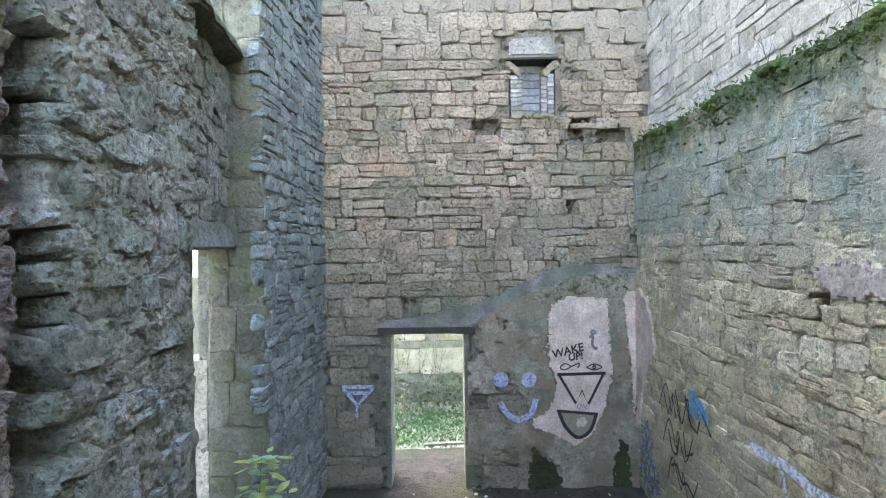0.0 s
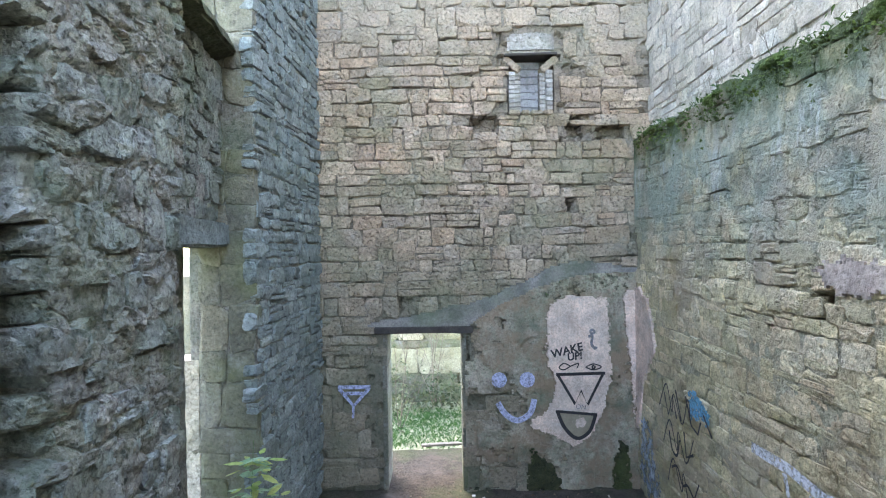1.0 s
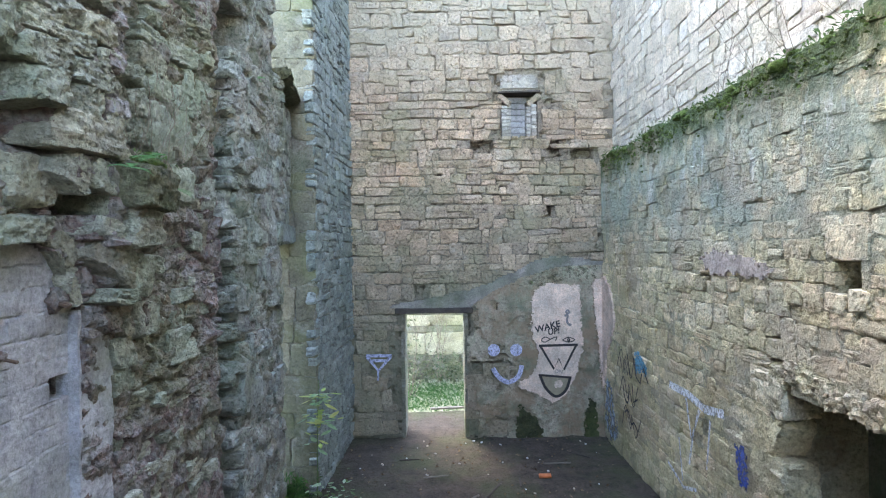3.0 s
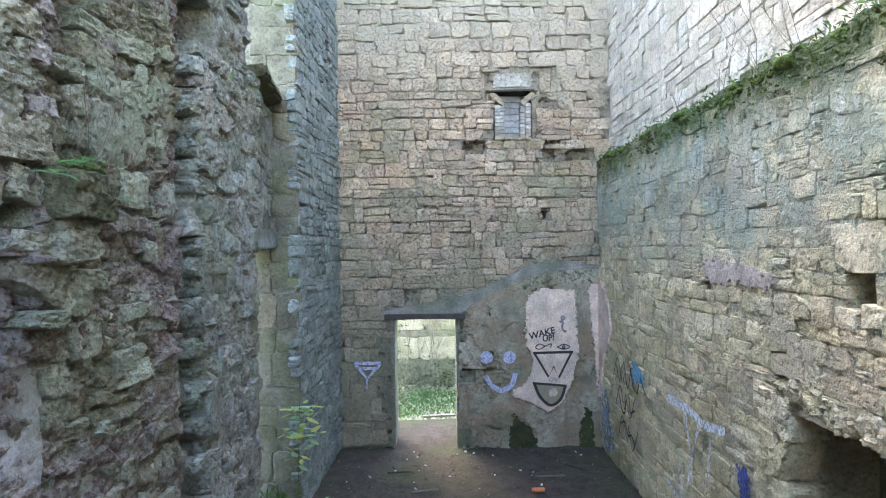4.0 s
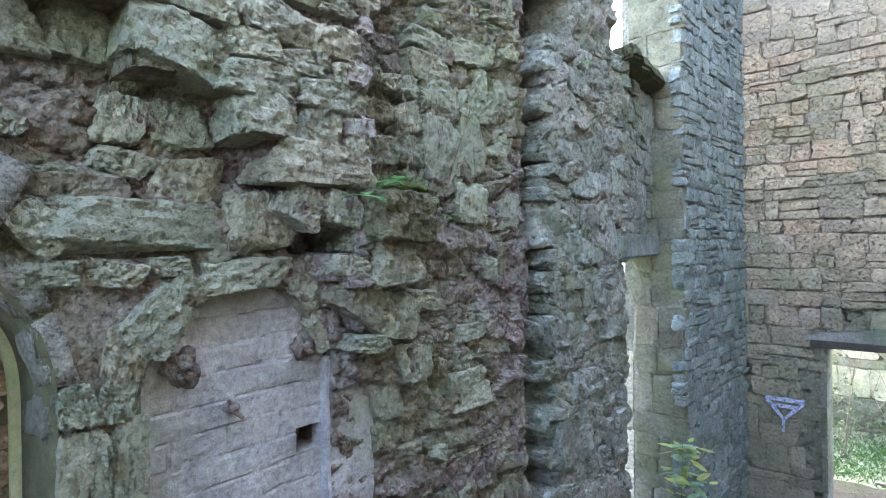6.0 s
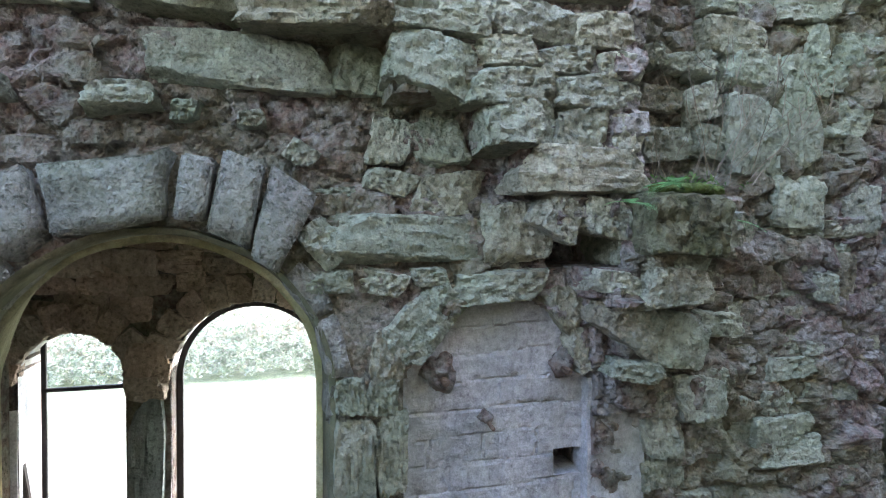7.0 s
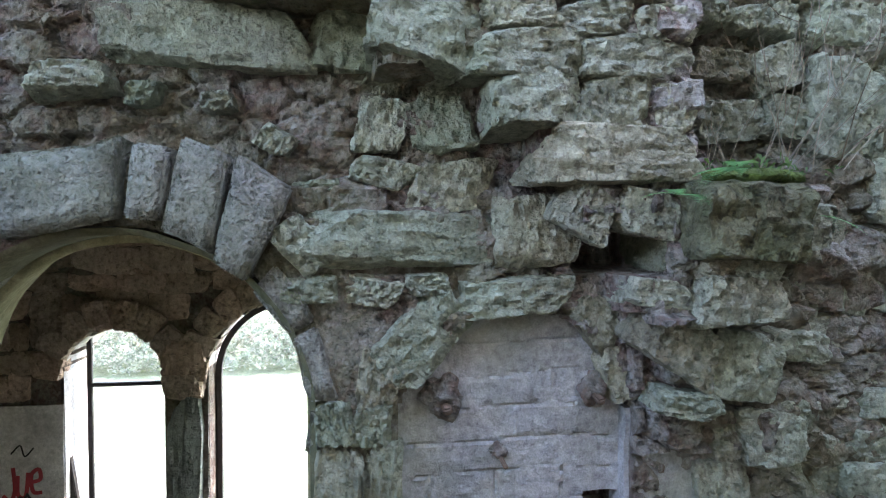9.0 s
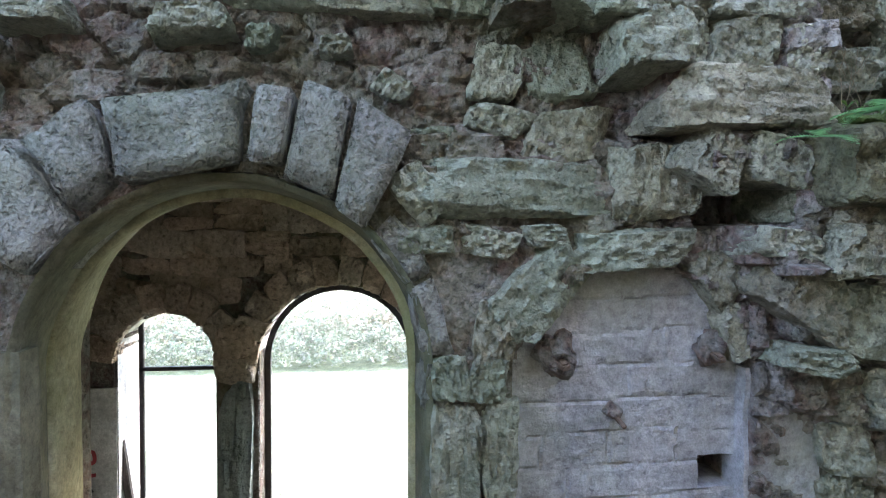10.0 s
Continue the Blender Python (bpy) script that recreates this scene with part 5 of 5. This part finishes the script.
tagged(patch("painted_patch", FRP, [(6.9, 0.95), (6.7, 1.0), (6.5, 0.6), (6.3, 0.25), (6.7, 0.10), (6.95, 0.3)], DR - 0.012, 0.004, plain_mat("faded_blue_wash", (0.36, 0.42, 0.46), 0.8, 0.2, 9, 0.2, holes=(9, 0.42, 0.62)), right, 12.0, 0.03, 0.08, 0.0), "faded blue-white wash near the corner")
tagged(patch("plaster_patch", FRP, [(3.74, 2.98), (3.4, 3.02), (2.9, 2.97), (2.55, 2.9), (2.7, 2.80), (3.1, 2.84), (3.5, 2.80)], 0.028, 0.04, stone_mat("pink_render", [(0.42, 0.335, 0.275), (0.49, 0.40, 0.335)], "pos", stain=(0.30, 0.28, 0.2), stain_amt=0.4, pale=0.1, grain=0.5), right, 13.0, 0.02, 0.06, 0.006), "pinkish render patch")
# small stones of the string course at mid height
for i in range(26):
    u = 6.5 - i * 0.21
    ob = new("stone", shared("flat", i % 14, M_RIGHT[0]))
    ob.parent = right
    ob.matrix_world = FRP.place(u, 2.70 + 0.03 * math.sin(i * 1.7), -0.034, 0.17, 0.13, 0.10, 0.1 * math.sin(i * 2.3), 0, 0)


def tufts(name, places, mat, size, per, seed, up=0.5, width=0.3, kind_label="", cat="plants", kind="stuff"):
    """Small blades and leaflets, each one folded, round many places."""
    r = np.random.default_rng(seed)
    V, F = [], []
    for p in places:
        for _ in range(per):
            d = r.normal(size=3)
            d[2] = abs(d[2]) * up + (up - 0.5)
            d /= np.linalg.norm(d)
            s = np.cross(d, r.normal(size=3))
            s /= np.linalg.norm(s)
            L = size * r.uniform(0.5, 1.3)
            b = np.array(p) + r.normal(size=3) * size * 0.35
            mid, tip = b + d * L * 0.55 + np.array((0, 0, 0.06 * L)), b + d * L + np.array((0, 0, -0.15 * L))
            o = len(V)
            V += [b, mid + s * L * width, tip, mid - s * L * width]
            F += [(o, o + 1, o + 2), (o, o + 2, o + 3)]
    ob = new(name, mesh_from(name, V, F, mat, False))
    return tagged(ob, kind_label, cat, kind=kind)


def mound(name, path, rad, mat, seed, squash=0.6):
    """A lumpy cushion along a line."""
    bm = bmesh.new()
    for p, r in zip(path, rad):
        g = bmesh.ops.create_icosphere(bm, subdivisions=2, radius=1.0)
        for v in g["verts"]:
            q = v.co.copy()
            v.co = Vector(p) + Vector((q.x * r, q.y * r * 1.5, q.z * r * squash)) * (1 + 0.35 * noise.noise(q * 2.2 + Vector(p) * 5))
    for f in bm.faces:
        f.smooth = True
    me = bpy.data.meshes.new(name)
    bm.to_mesh(me)
    bm.free()
    me.materials.append(mat)
    return new(name, me)


r5 = np.random.default_rng(77)
ledge_y = np.arange(-1.0, 7.1, 0.07)
tagged(mound("ledge_moss", [(XR + 0.05 + r5.uniform(-0.06, 0.10), y, LEDGE + r5.uniform(-0.05, 0.03)) for y in ledge_y], [r5.uniform(0.035, 0.085) for _ in ledge_y], MOSS, 1), "thick green moss along the wall ledge", "moss", kind="stuff")
tufts("ledge_grass", [(XR + r5.uniform(-0.05, 0.15), y, LEDGE + 0.02) for y in np.arange(-0.8, 7.0, 0.05)], LEAF, 0.07, 5, 5, 0.8, 0.12, "short green grass and weeds on the ledge", "grass")
tufts("hanging_moss", [(XR - 0.02 - r5.uniform(0, 0.03), r5.uniform(-0.5, 7.0), LEDGE - abs(r5.normal()) * 0.14) for _ in range(420)], MOSS, 0.035, 3, 6, 0.5, 0.4, "moss hanging below the ledge", "moss")


def stem_mesh(lines, rad, mat, name):
    V, F = [], []
    for pts in lines:
        o = len(V)
        n = len(pts)
        for i, p in enumerate(pts):
            r = rad * (1 - 0.7 * i / n)
            for a in range(4):
                V.append((p[0] + r * math.cos(a * 1.5708), p[1] + r * math.sin(a * 1.5708), p[2]))
        for i in range(n - 1):
            for a in range(4):
                b = (a + 1) % 4
                F.append((o + i * 4 + a, o + i * 4 + b, o + i * 4 + 4 + b, o + i * 4 + 4 + a))
    return mesh_from(name, V, F, mat, False)


def weed(name, at, n, height, spread, seed, lean=(0, 0), rad=0.004, label="", forks=2):
    """A dry, leafless weed: thin forked stems from one root."""
    r = np.random.default_rng(seed)
    root = thing(name, label, "plant", at=(0, 0, 0))
    for _ in range(n):
        lines = []
        d = np.array((r.normal() * spread + lean[0], r.normal() * spread + lean[1], 1.0))
        d /= np.linalg.norm(d)
        p = np.array(at) + r.normal(size=3) * (0.05, 0.05, 0.0)
        L = height * r.uniform(0.6, 1.15)
        pts = [p.copy()]
        for i in range(7):
            d = d + r.normal(size=3) * 0.10
            d /= np.linalg.norm(d)
            p = p + d * L / 7
            pts.append(p.copy())
            if i > 2 and r.random() < 0.22 * forks:
                q, e = p.copy(), d + r.normal(size=3) * 0.6
                e /= np.linalg.norm(e)
                lines.append([q, q + e * L * 0.12, q + e * L * 0.2 + np.array((0, 0, 0.02))])
        lines.append(pts)
        part("stem", stem_mesh(lines, rad, DRY, "stem"), DRY, root)
    return root


for i, (y, h, n) in enumerate(((2.45, 0.75, 5), (2.85, 0.95, 5), (3.3, 0.6, 3), (4.2, 0.45, 3), (1.8, 0.7, 4), (5.2, 0.35, 3))):
    weed("dry_weed", (XR + 0.08, y, LEDGE), n, h, 0.22, 300 + i, (-0.1, 0.35), 0.0028, "thin dry weed stalks growing on the mossy ledge")
weed("dry_shrub", (-1.54, 1.08, 3.54), 16, 0.48, 0.55, 320, (0.10, 0.50), 0.0020, "tangle of dry twigs on the mossy bracket stone", 3)
weed("dry_shrub", (-1.55, 0.85, 3.55), 7, 0.22, 0.4, 321, (0.1, 0.0), 0.0014, "dry grass stalks on the mossy bracket stone", 2)
cap = mound("moss_cap", [(-1.55 + r5.uniform(-0.08, 0.08), 0.94 + r5.uniform(-0.14, 0.14), 3.525) for _ in range(16)], [r5.uniform(0.03, 0.055) for _ in range(16)], MOSS, 2, 0.5)
cap.parent = bracket
tagged(cap, "cushion of green moss")
tufts("moss_fringe", [(-1.52 + r5.uniform(-0.1, 0.08), 0.96 + r5.uniform(-0.17, 0.17), 3.54) for _ in range(34)], LEAF, 0.035, 4, 9, 0.7, 0.14, "small green weeds on the bracket stone", "grass")


def fern(at, n, size, seed, heading):
    """A small fern: arched fronds with paired leaflets."""
    r = np.random.default_rng(seed)
    root = thing("fern", "small bright green fern growing from a wall joint", "fern", "ferns")
    for k in range(n):
        a = heading + r.uniform(-1.2, 1.2)
        d = np.array((math.cos(a), math.sin(a), r.uniform(-0.1, 0.5)))
        L = size * r.uniform(0.7, 1.1)
        V, F = [], []
        side = np.cross(d, (0, 0, 1))
        side /= np.linalg.norm(side)
        for i in range(14):
            t = (i + 1) / 14
            p = np.array(at) + d * L * t + np.array((0, 0, -0.45 * L * t * t))
            w = L * 0.32 * math.sin(math.pi * min(1.0, t * 0.92 + 0.08)) + 0.004
            for s in (-1, 1):
                o = len(V)
                tip = p + side * s * w + d * w * 0.45 + np.array((0, 0, -0.15 * w))
                V += [p - d * L * 0.026, p + d * L * 0.026, tip]
                F.append((o, o + 1, o + 2))
        part("frond", mesh_from("frond", V, F, FERN, False), FERN, root)


fern((-1.47, 0.70, 3.47), 4, 0.11, 1, -0.9)
fern((-1.46, 0.84, 3.535), 6, 0.11, 2, -0.8)
fern((-1.47, 1.10, 3.42), 2, 0.12, 3, 0.6)
fern((-1.58, 2.75, 4.5), 2, 0.12, 4, 0.3)

# iron pegs in the blocked arch
for u, v, s in ((0.11, 2.88, 0.045), (0.57, 2.89, 0.04), (0.28, 2.71, 0.022)):
    peg = thing("wall_peg", "rusty peg stub set in crumbling mortar in the blocked arch", "peg", "wall pegs")
    bm = bmesh.new()
    box(bm, FN.at(u, v - 0.01, 0.0), (0.09, s * 0.6, s * 0.5), s * 0.12, Euler((0.2, 0.25, 0.1)).to_matrix())
    part("iron_stub", bm, RUST, peg)
    bm = bmesh.new()
    g = bmesh.ops.create_icosphere(bm, subdivisions=3, radius=s * 1.15)
    off = FN.at(u, v, -0.03)
    for q in g["verts"]:
        q.co = off + q.co * (1 + 0.7 * noise.noise(q.co * 35 + off * 9) + 0.4 * noise.noise(q.co * 90))
    for f in bm.faces:
        f.smooth = True
    part("mortar_lump", bm, MORTAR_CORE, peg)

# ================= plants and litter on the floor =================
def leafy(name, at, height, n, leaf, seed, label, bend=(0, 0), mats=(LEAF, LEAFY)):
    r = np.random.default_rng(seed)
    root = thing(name, label, "plant")
    pts = [np.array(at) + np.array((bend[0] * t * t, bend[1] * t * t, height * t)) + r.normal(size=3) * 0.008 * t for t in np.linspace(0, 1, 9)]
    part("stem", stem_mesh([pts], 0.006, LEAF, "stem"), LEAF, root)
    for k, mt in enumerate(mats):
        V, F = [], []
        for i in range(n):
            t = r.uniform(0.70 if height > 0.6 else 0.1, 1.0)
            p = pts[int(t * 8)] + r.normal(size=3) * np.array((0.10, 0.10, 0.05)) * (0.8 if height > 0.6 else 1.3)
            a = r.uniform(0, 6.28)
            d = np.array((math.cos(a), math.sin(a), r.uniform(-0.5, 0.3)))
            d /= np.linalg.norm(d)
            s = np.cross(d, (0, 0, 1))
            s /= np.linalg.norm(s)
            L = leaf * r.uniform(0.6, 1.3)
            o = len(V)
            V += [p, p + d * L * 0.35 + s * L * 0.26, p + d * L * 0.75 + s * L * 0.18, p + d * L, p + d * L * 0.75 - s * L * 0.18, p + d * L * 0.35 - s * L * 0.26, p + d * L * 0.5 + np.array((0, 0, -0.03 * L))]
            F += [(o, o + 1, o + 6), (o + 1, o + 2, o + 6), (o + 2, o + 3, o + 6), (o + 3, o + 4, o + 6), (o + 4, o + 5, o + 6), (o + 5, o, o + 6)]
        part("leaves", mesh_from("leaves", V, F, mt, False), mt, root)


leafy("sapling", (-1.52, 4.40, 0.0), 1.60, 34, 0.13, 401, "young sapling with pale green and yellow leaves by the wall", (0.0, 0.1), (PALELEAF, LEAFY))
leafy("bramble", (-1.42, 4.25, 0.0), 0.55, 46, 0.075, 402, "low bramble with dark and pale leaves at the wall foot", (0.10, 0.0), (LEAF, PALELEAF))
leafy("bramble", (-1.20, 4.15, 0.0), 0.42, 30, 0.07, 403, "low bramble with dark and pale leaves at the wall foot", (0.12, 0.05), (LEAF, PALELEAF))
rl = np.random.default_rng(91)
for i in range(46):
    p = (rl.uniform(-1.4, 2.3), rl.uniform(4.2, 7.0), 0.02)
    bm = bmesh.new()
    s = rl.uniform(0.015, 0.045)
    box(bm, (0, 0, 0), (s, s * rl.uniform(0.5, 1), s * 0.4), s * 0.12, Euler((rl.normal() * 0.3, rl.normal() * 0.3, rl.uniform(0, 3))).to_matrix())
    me = bpy.data.meshes.new("litter_scrap")
    bm.to_mesh(me)
    bm.free()
    me.materials.append(LITTER if i % 3 else M_LIGHT[0])
    ob = new("litter_scrap", me)
    ob.location = p
    tagged(ob, "small pale scrap of litter on the earth floor", "litter", "litter on the floor")
for i, (x, y, L, a) in enumerate(((0.55, 5.2, 0.5, 1.1), (-0.2, 5.6, 0.35, 0.2), (0.9, 5.4, 0.3, 1.5), (1.5, 6.0, 0.4, 0.05), (-0.6, 6.2, 0.3, 0.1), (0.2, 4.9, 0.4, 0.8), (1.9, 6.3, 0.35, 2.4))):
    bm = bmesh.new()
    box(bm, (0, 0, 0), (L, 0.025, 0.02), 0.006, Euler((0, 0, a)).to_matrix())
    me = bpy.data.meshes.new("stick")
    bm.to_mesh(me)
    bm.free()
    me.materials.append(PALEWOOD if i % 2 else WOOD)
    ob = new("stick", me)
    ob.location = (x, y, 0.022)
    tagged(ob, "broken stick lying on the earth floor", "stick", "sticks on the floor")
tufts("fallen_leaves", [(rl.uniform(-1.5, 2.4), rl.uniform(3.0, 7.1), 0.025) for _ in range(420)], leaf_mat("fallen_leaf", (0.09, 0.06, 0.035), (0.22, 0.16, 0.09)), 0.05, 1, 61, 0.3, 0.3, "scattered brown fallen leaves on the earth floor", "leaves")
bm = bmesh.new()
bmesh.ops.create_cone(bm, cap_ends=True, segments=14, radius1=0.03, radius2=0.03, depth=0.16, matrix=Matrix.Rotation(radians(90), 4, 'Y'))
bmesh.ops.bevel(bm, geom=bm.edges[:], offset=0.004, segments=2, affect='EDGES')
me = bpy.data.meshes.new("crushed_can")
bm.to_mesh(me)
bm.free()
me.materials.append(ORANGE)
can = new("crushed_can", me)
can.location = (1.25, 5.55, 0.035)
tagged(can, "orange can lying on the earth floor", "can")

# ================= beyond the doorway =================
gw = thing("garden_wall", "pale coursed garden wall beyond the doorway", "wall")
FG = Face((0, 11.6, 0), (1, 0, 0), (0, -1, 0))
slab("body", FG, steps(-6, 6, 0.5), steps(-0.2, 2.6, 0.3), lambda u, v: True, 0.5, MORTAR_B, gw, rough=0.01, seed=31)
gr = np.random.default_rng(17)
for v0, v1, mt in ((-0.1, 0.30, M_DRESS), (0.31, 0.50, M_DRESS), (0.51, 1.04, M_GARDEN), (1.05, 1.20, M_DRESS), (1.21, 1.46, M_GARDEN), (1.47, 1.95, M_DRESS), (1.96, 2.5, M_GARDEN)):
    u = -4.0
    while u < 4.0:
        w = gr.uniform(0.8, 1.5)
        ob = new("stone_block", shared("flat", int(gr.integers(14)), mt[0]))
        ob.parent = gw
        ob.matrix_world = FG.place(u + w / 2, (v0 + v1) / 2, 0.0, w, v1 - v0, 0.12)
        u += w
tufts("grass_patch", [(gr.uniform(-2.2, 1.6), gr.uniform(8.7, 10.6), -0.04) for _ in range(1700)], GRASS, 0.10, 5, 33, 1.4, 0.05, "long green grass beyond the doorway", "grass")
tufts("grass_patch", [(gr.uniform(-3.6, -2.3), gr.uniform(3.6, 6.8), -0.04) for _ in range(900)], GRASS, 0.14, 5, 34, 1.4, 0.05, "green grass outside the tall window", "grass")
tufts("grass_patch", [(gr.uniform(-2.08, -1.75), gr.uniform(4.1, 4.95), gr.uniform(0, 0.25)) for _ in range(260)], GRASS, 0.15, 4, 37, 1.2, 0.06, "green grass growing in the tall window opening", "grass")
tufts("shrub_leaves", [(gr.uniform(-1.6, 1.4), gr.uniform(10.5, 11.4), abs(gr.normal()) * 0.28) for _ in range(420)], BUSH, 0.10, 4, 35, 0.7, 0.25, "grey-green bramble thicket at the garden wall", "shrub")
weed("dry_shrub", (-0.15, 10.9, 0.0), 7, 1.7, 0.16, 340, (0, 0), 0.009, "tall leafless stems before the garden wall", 3)
weed("dry_shrub", (-0.75, 9.6, 0.0), 5, 1.9, 0.10, 341, (0.05, 0), 0.008, "tall leafless stems before the garden wall", 3)
tufts("creeper", [(-0.72 + gr.normal() * 0.10, 8.4 + gr.normal() * 0.2, gr.uniform(0.3, 2.2)) for _ in range(70)], BUSH, 0.06, 4, 36, 0.5, 0.3, "pale leaves of a creeper by the doorway", "creeper")
plank = new("plank", bpy.data.meshes.new("plank"))
bm = bmesh.new()
box(bm, (0.1, 8.75, 0.03), (0.9, 0.10, 0.03), 0.006, Euler((0, 0, 0.12)).to_matrix())
bm.to_mesh(plank.data)
bm.free()
plank.data.materials.append(PALEWOOD)
tagged(plank, "pale plank lying in the grass", "plank")

# ================= beyond the windows =================
hb = np.random.default_rng(55)
tufts("hedge", [(-13.5 - 1.4 * abs(hb.normal()) - 0.5 * h, hb.uniform(-9, 6), h) for h in np.minimum(np.abs(hb.normal(size=3600)) * 0.7, 1.55 + 0.15 * hb.normal(size=3600)) + 0.02], leaf_mat("hedge_leaf", (0.24, 0.28, 0.19), (0.52, 0.50, 0.42)), 0.11, 14, 56, 0.7, 0.22, "pale sunlit hedge of mixed shrubs across the lawn", "hedge")
tufts("reeds", [(-14.5 - hb.uniform(0, 2), hb.uniform(-9, 6), hb.uniform(0.3, 1.6)) for _ in range(900)], leaf_mat("dry_reed", (0.42, 0.36, 0.27), (0.55, 0.47, 0.40)), 0.45, 4, 57, 1.6, 0.04, "dry pale reeds behind the hedge", "reeds")

# ---------- lay the stones ----------
lay(right, FR, [(u, 2.10 + 0.02 * math.sin(u * 9) - 0.09 * max(0.0, 2.2 - u), 0.17, 0.20, 0.05) for u in np.arange(1.2, 2.62, 0.165)], M_RIGHT, "mid", 0.5, (0.0, 0.03), 0.05, near=(2, 2), limit=20)
lay(right, FR, [(2.66, 0.25 + 0.33 * i, 0.34 + 0.1 * (i % 2), 0.32, 0.0) for i in range(6)], M_RIGHT, "mid", 0.3, (0.012, 0.03), 0.02, near=(2, 2), limit=20)
lay(near, FN, cells_n1, M_NEAR, "fine", 0.20, (-0.03, 0.05), 0.14, near=(1.2, 2.9), limit=150, gap=0.0, relief=near_relief)
lay(near, FN, cells_n2, M_NEAR, "block", 0.22, (0.01, 0.05), 0.05, near=(1.0, 4.0), limit=80, gap=0.004, relief=near_relief)
lay(near, FN, cells_n3, M_LEFT, "mid", 0.20, (0.02, 0.07), 0.07, near=(2.9, 3.4), limit=70, gap=0.012, relief=near_relief)
lay(near, FN, cells_n4, M_LEFT, "mid", 0.2, (0.0, 0.05), 0.04, near=(-1.6, 3.2), limit=0)
chase = []      # toothing of the broken cross wall
v = 0.06
for i in range(38):
    h = 0.13 + 0.04 * noise.noise((i * 1.7, 0, 0))
    if not 4.58 < v < 5.0:
        chase.append((2.40, v, 0.24, h, 0.0) if i % 2 else (2.46, v, 0.13, h, 0.0))
    v += h + 0.015
lay(near, FN, chase, M_LEFT, "mid", 0.30, (0.02, 0.07), 0.06, near=(2.4, 3.2), limit=30, gap=0.0)
lay(leftfar, FS, cells_s, M_LEFT, "mid", 0.14, (0.02, 0.05), 0.05, near=(0.9, 4.1), limit=60)
lay(leftfar, FBL, cells_bl, M_BLUE, "mid", 0.12, (0.004, 0.024), 0.03, near=(0.8, 2.6), limit=140, gap=0.010)
lay(leftfar, FJ, cells_j, M_DRESS, "flat", 0.10, (0.0, 0.012), 0.01, near=(0.3, 2.6), limit=60, gap=0.004)
lay(back, FB, cells_b, M_BACK, "flat", 0.10, (-0.003, 0.014), 0.014, near=(0.6, 3.6), limit=290, gap=0.013)
lay(right, FR, cells_r, M_RIGHT, "flat", 0.10, (-0.003, 0.014), 0.018, near=(3.4, 2.6), limit=250, gap=0.007)
lay(right, FRU, cells_ru, M_LIGHT, "dressed", 0.10, (0.0, 0.018), 0.018, near=(4.5, 5.2), limit=0, gap=0.010)
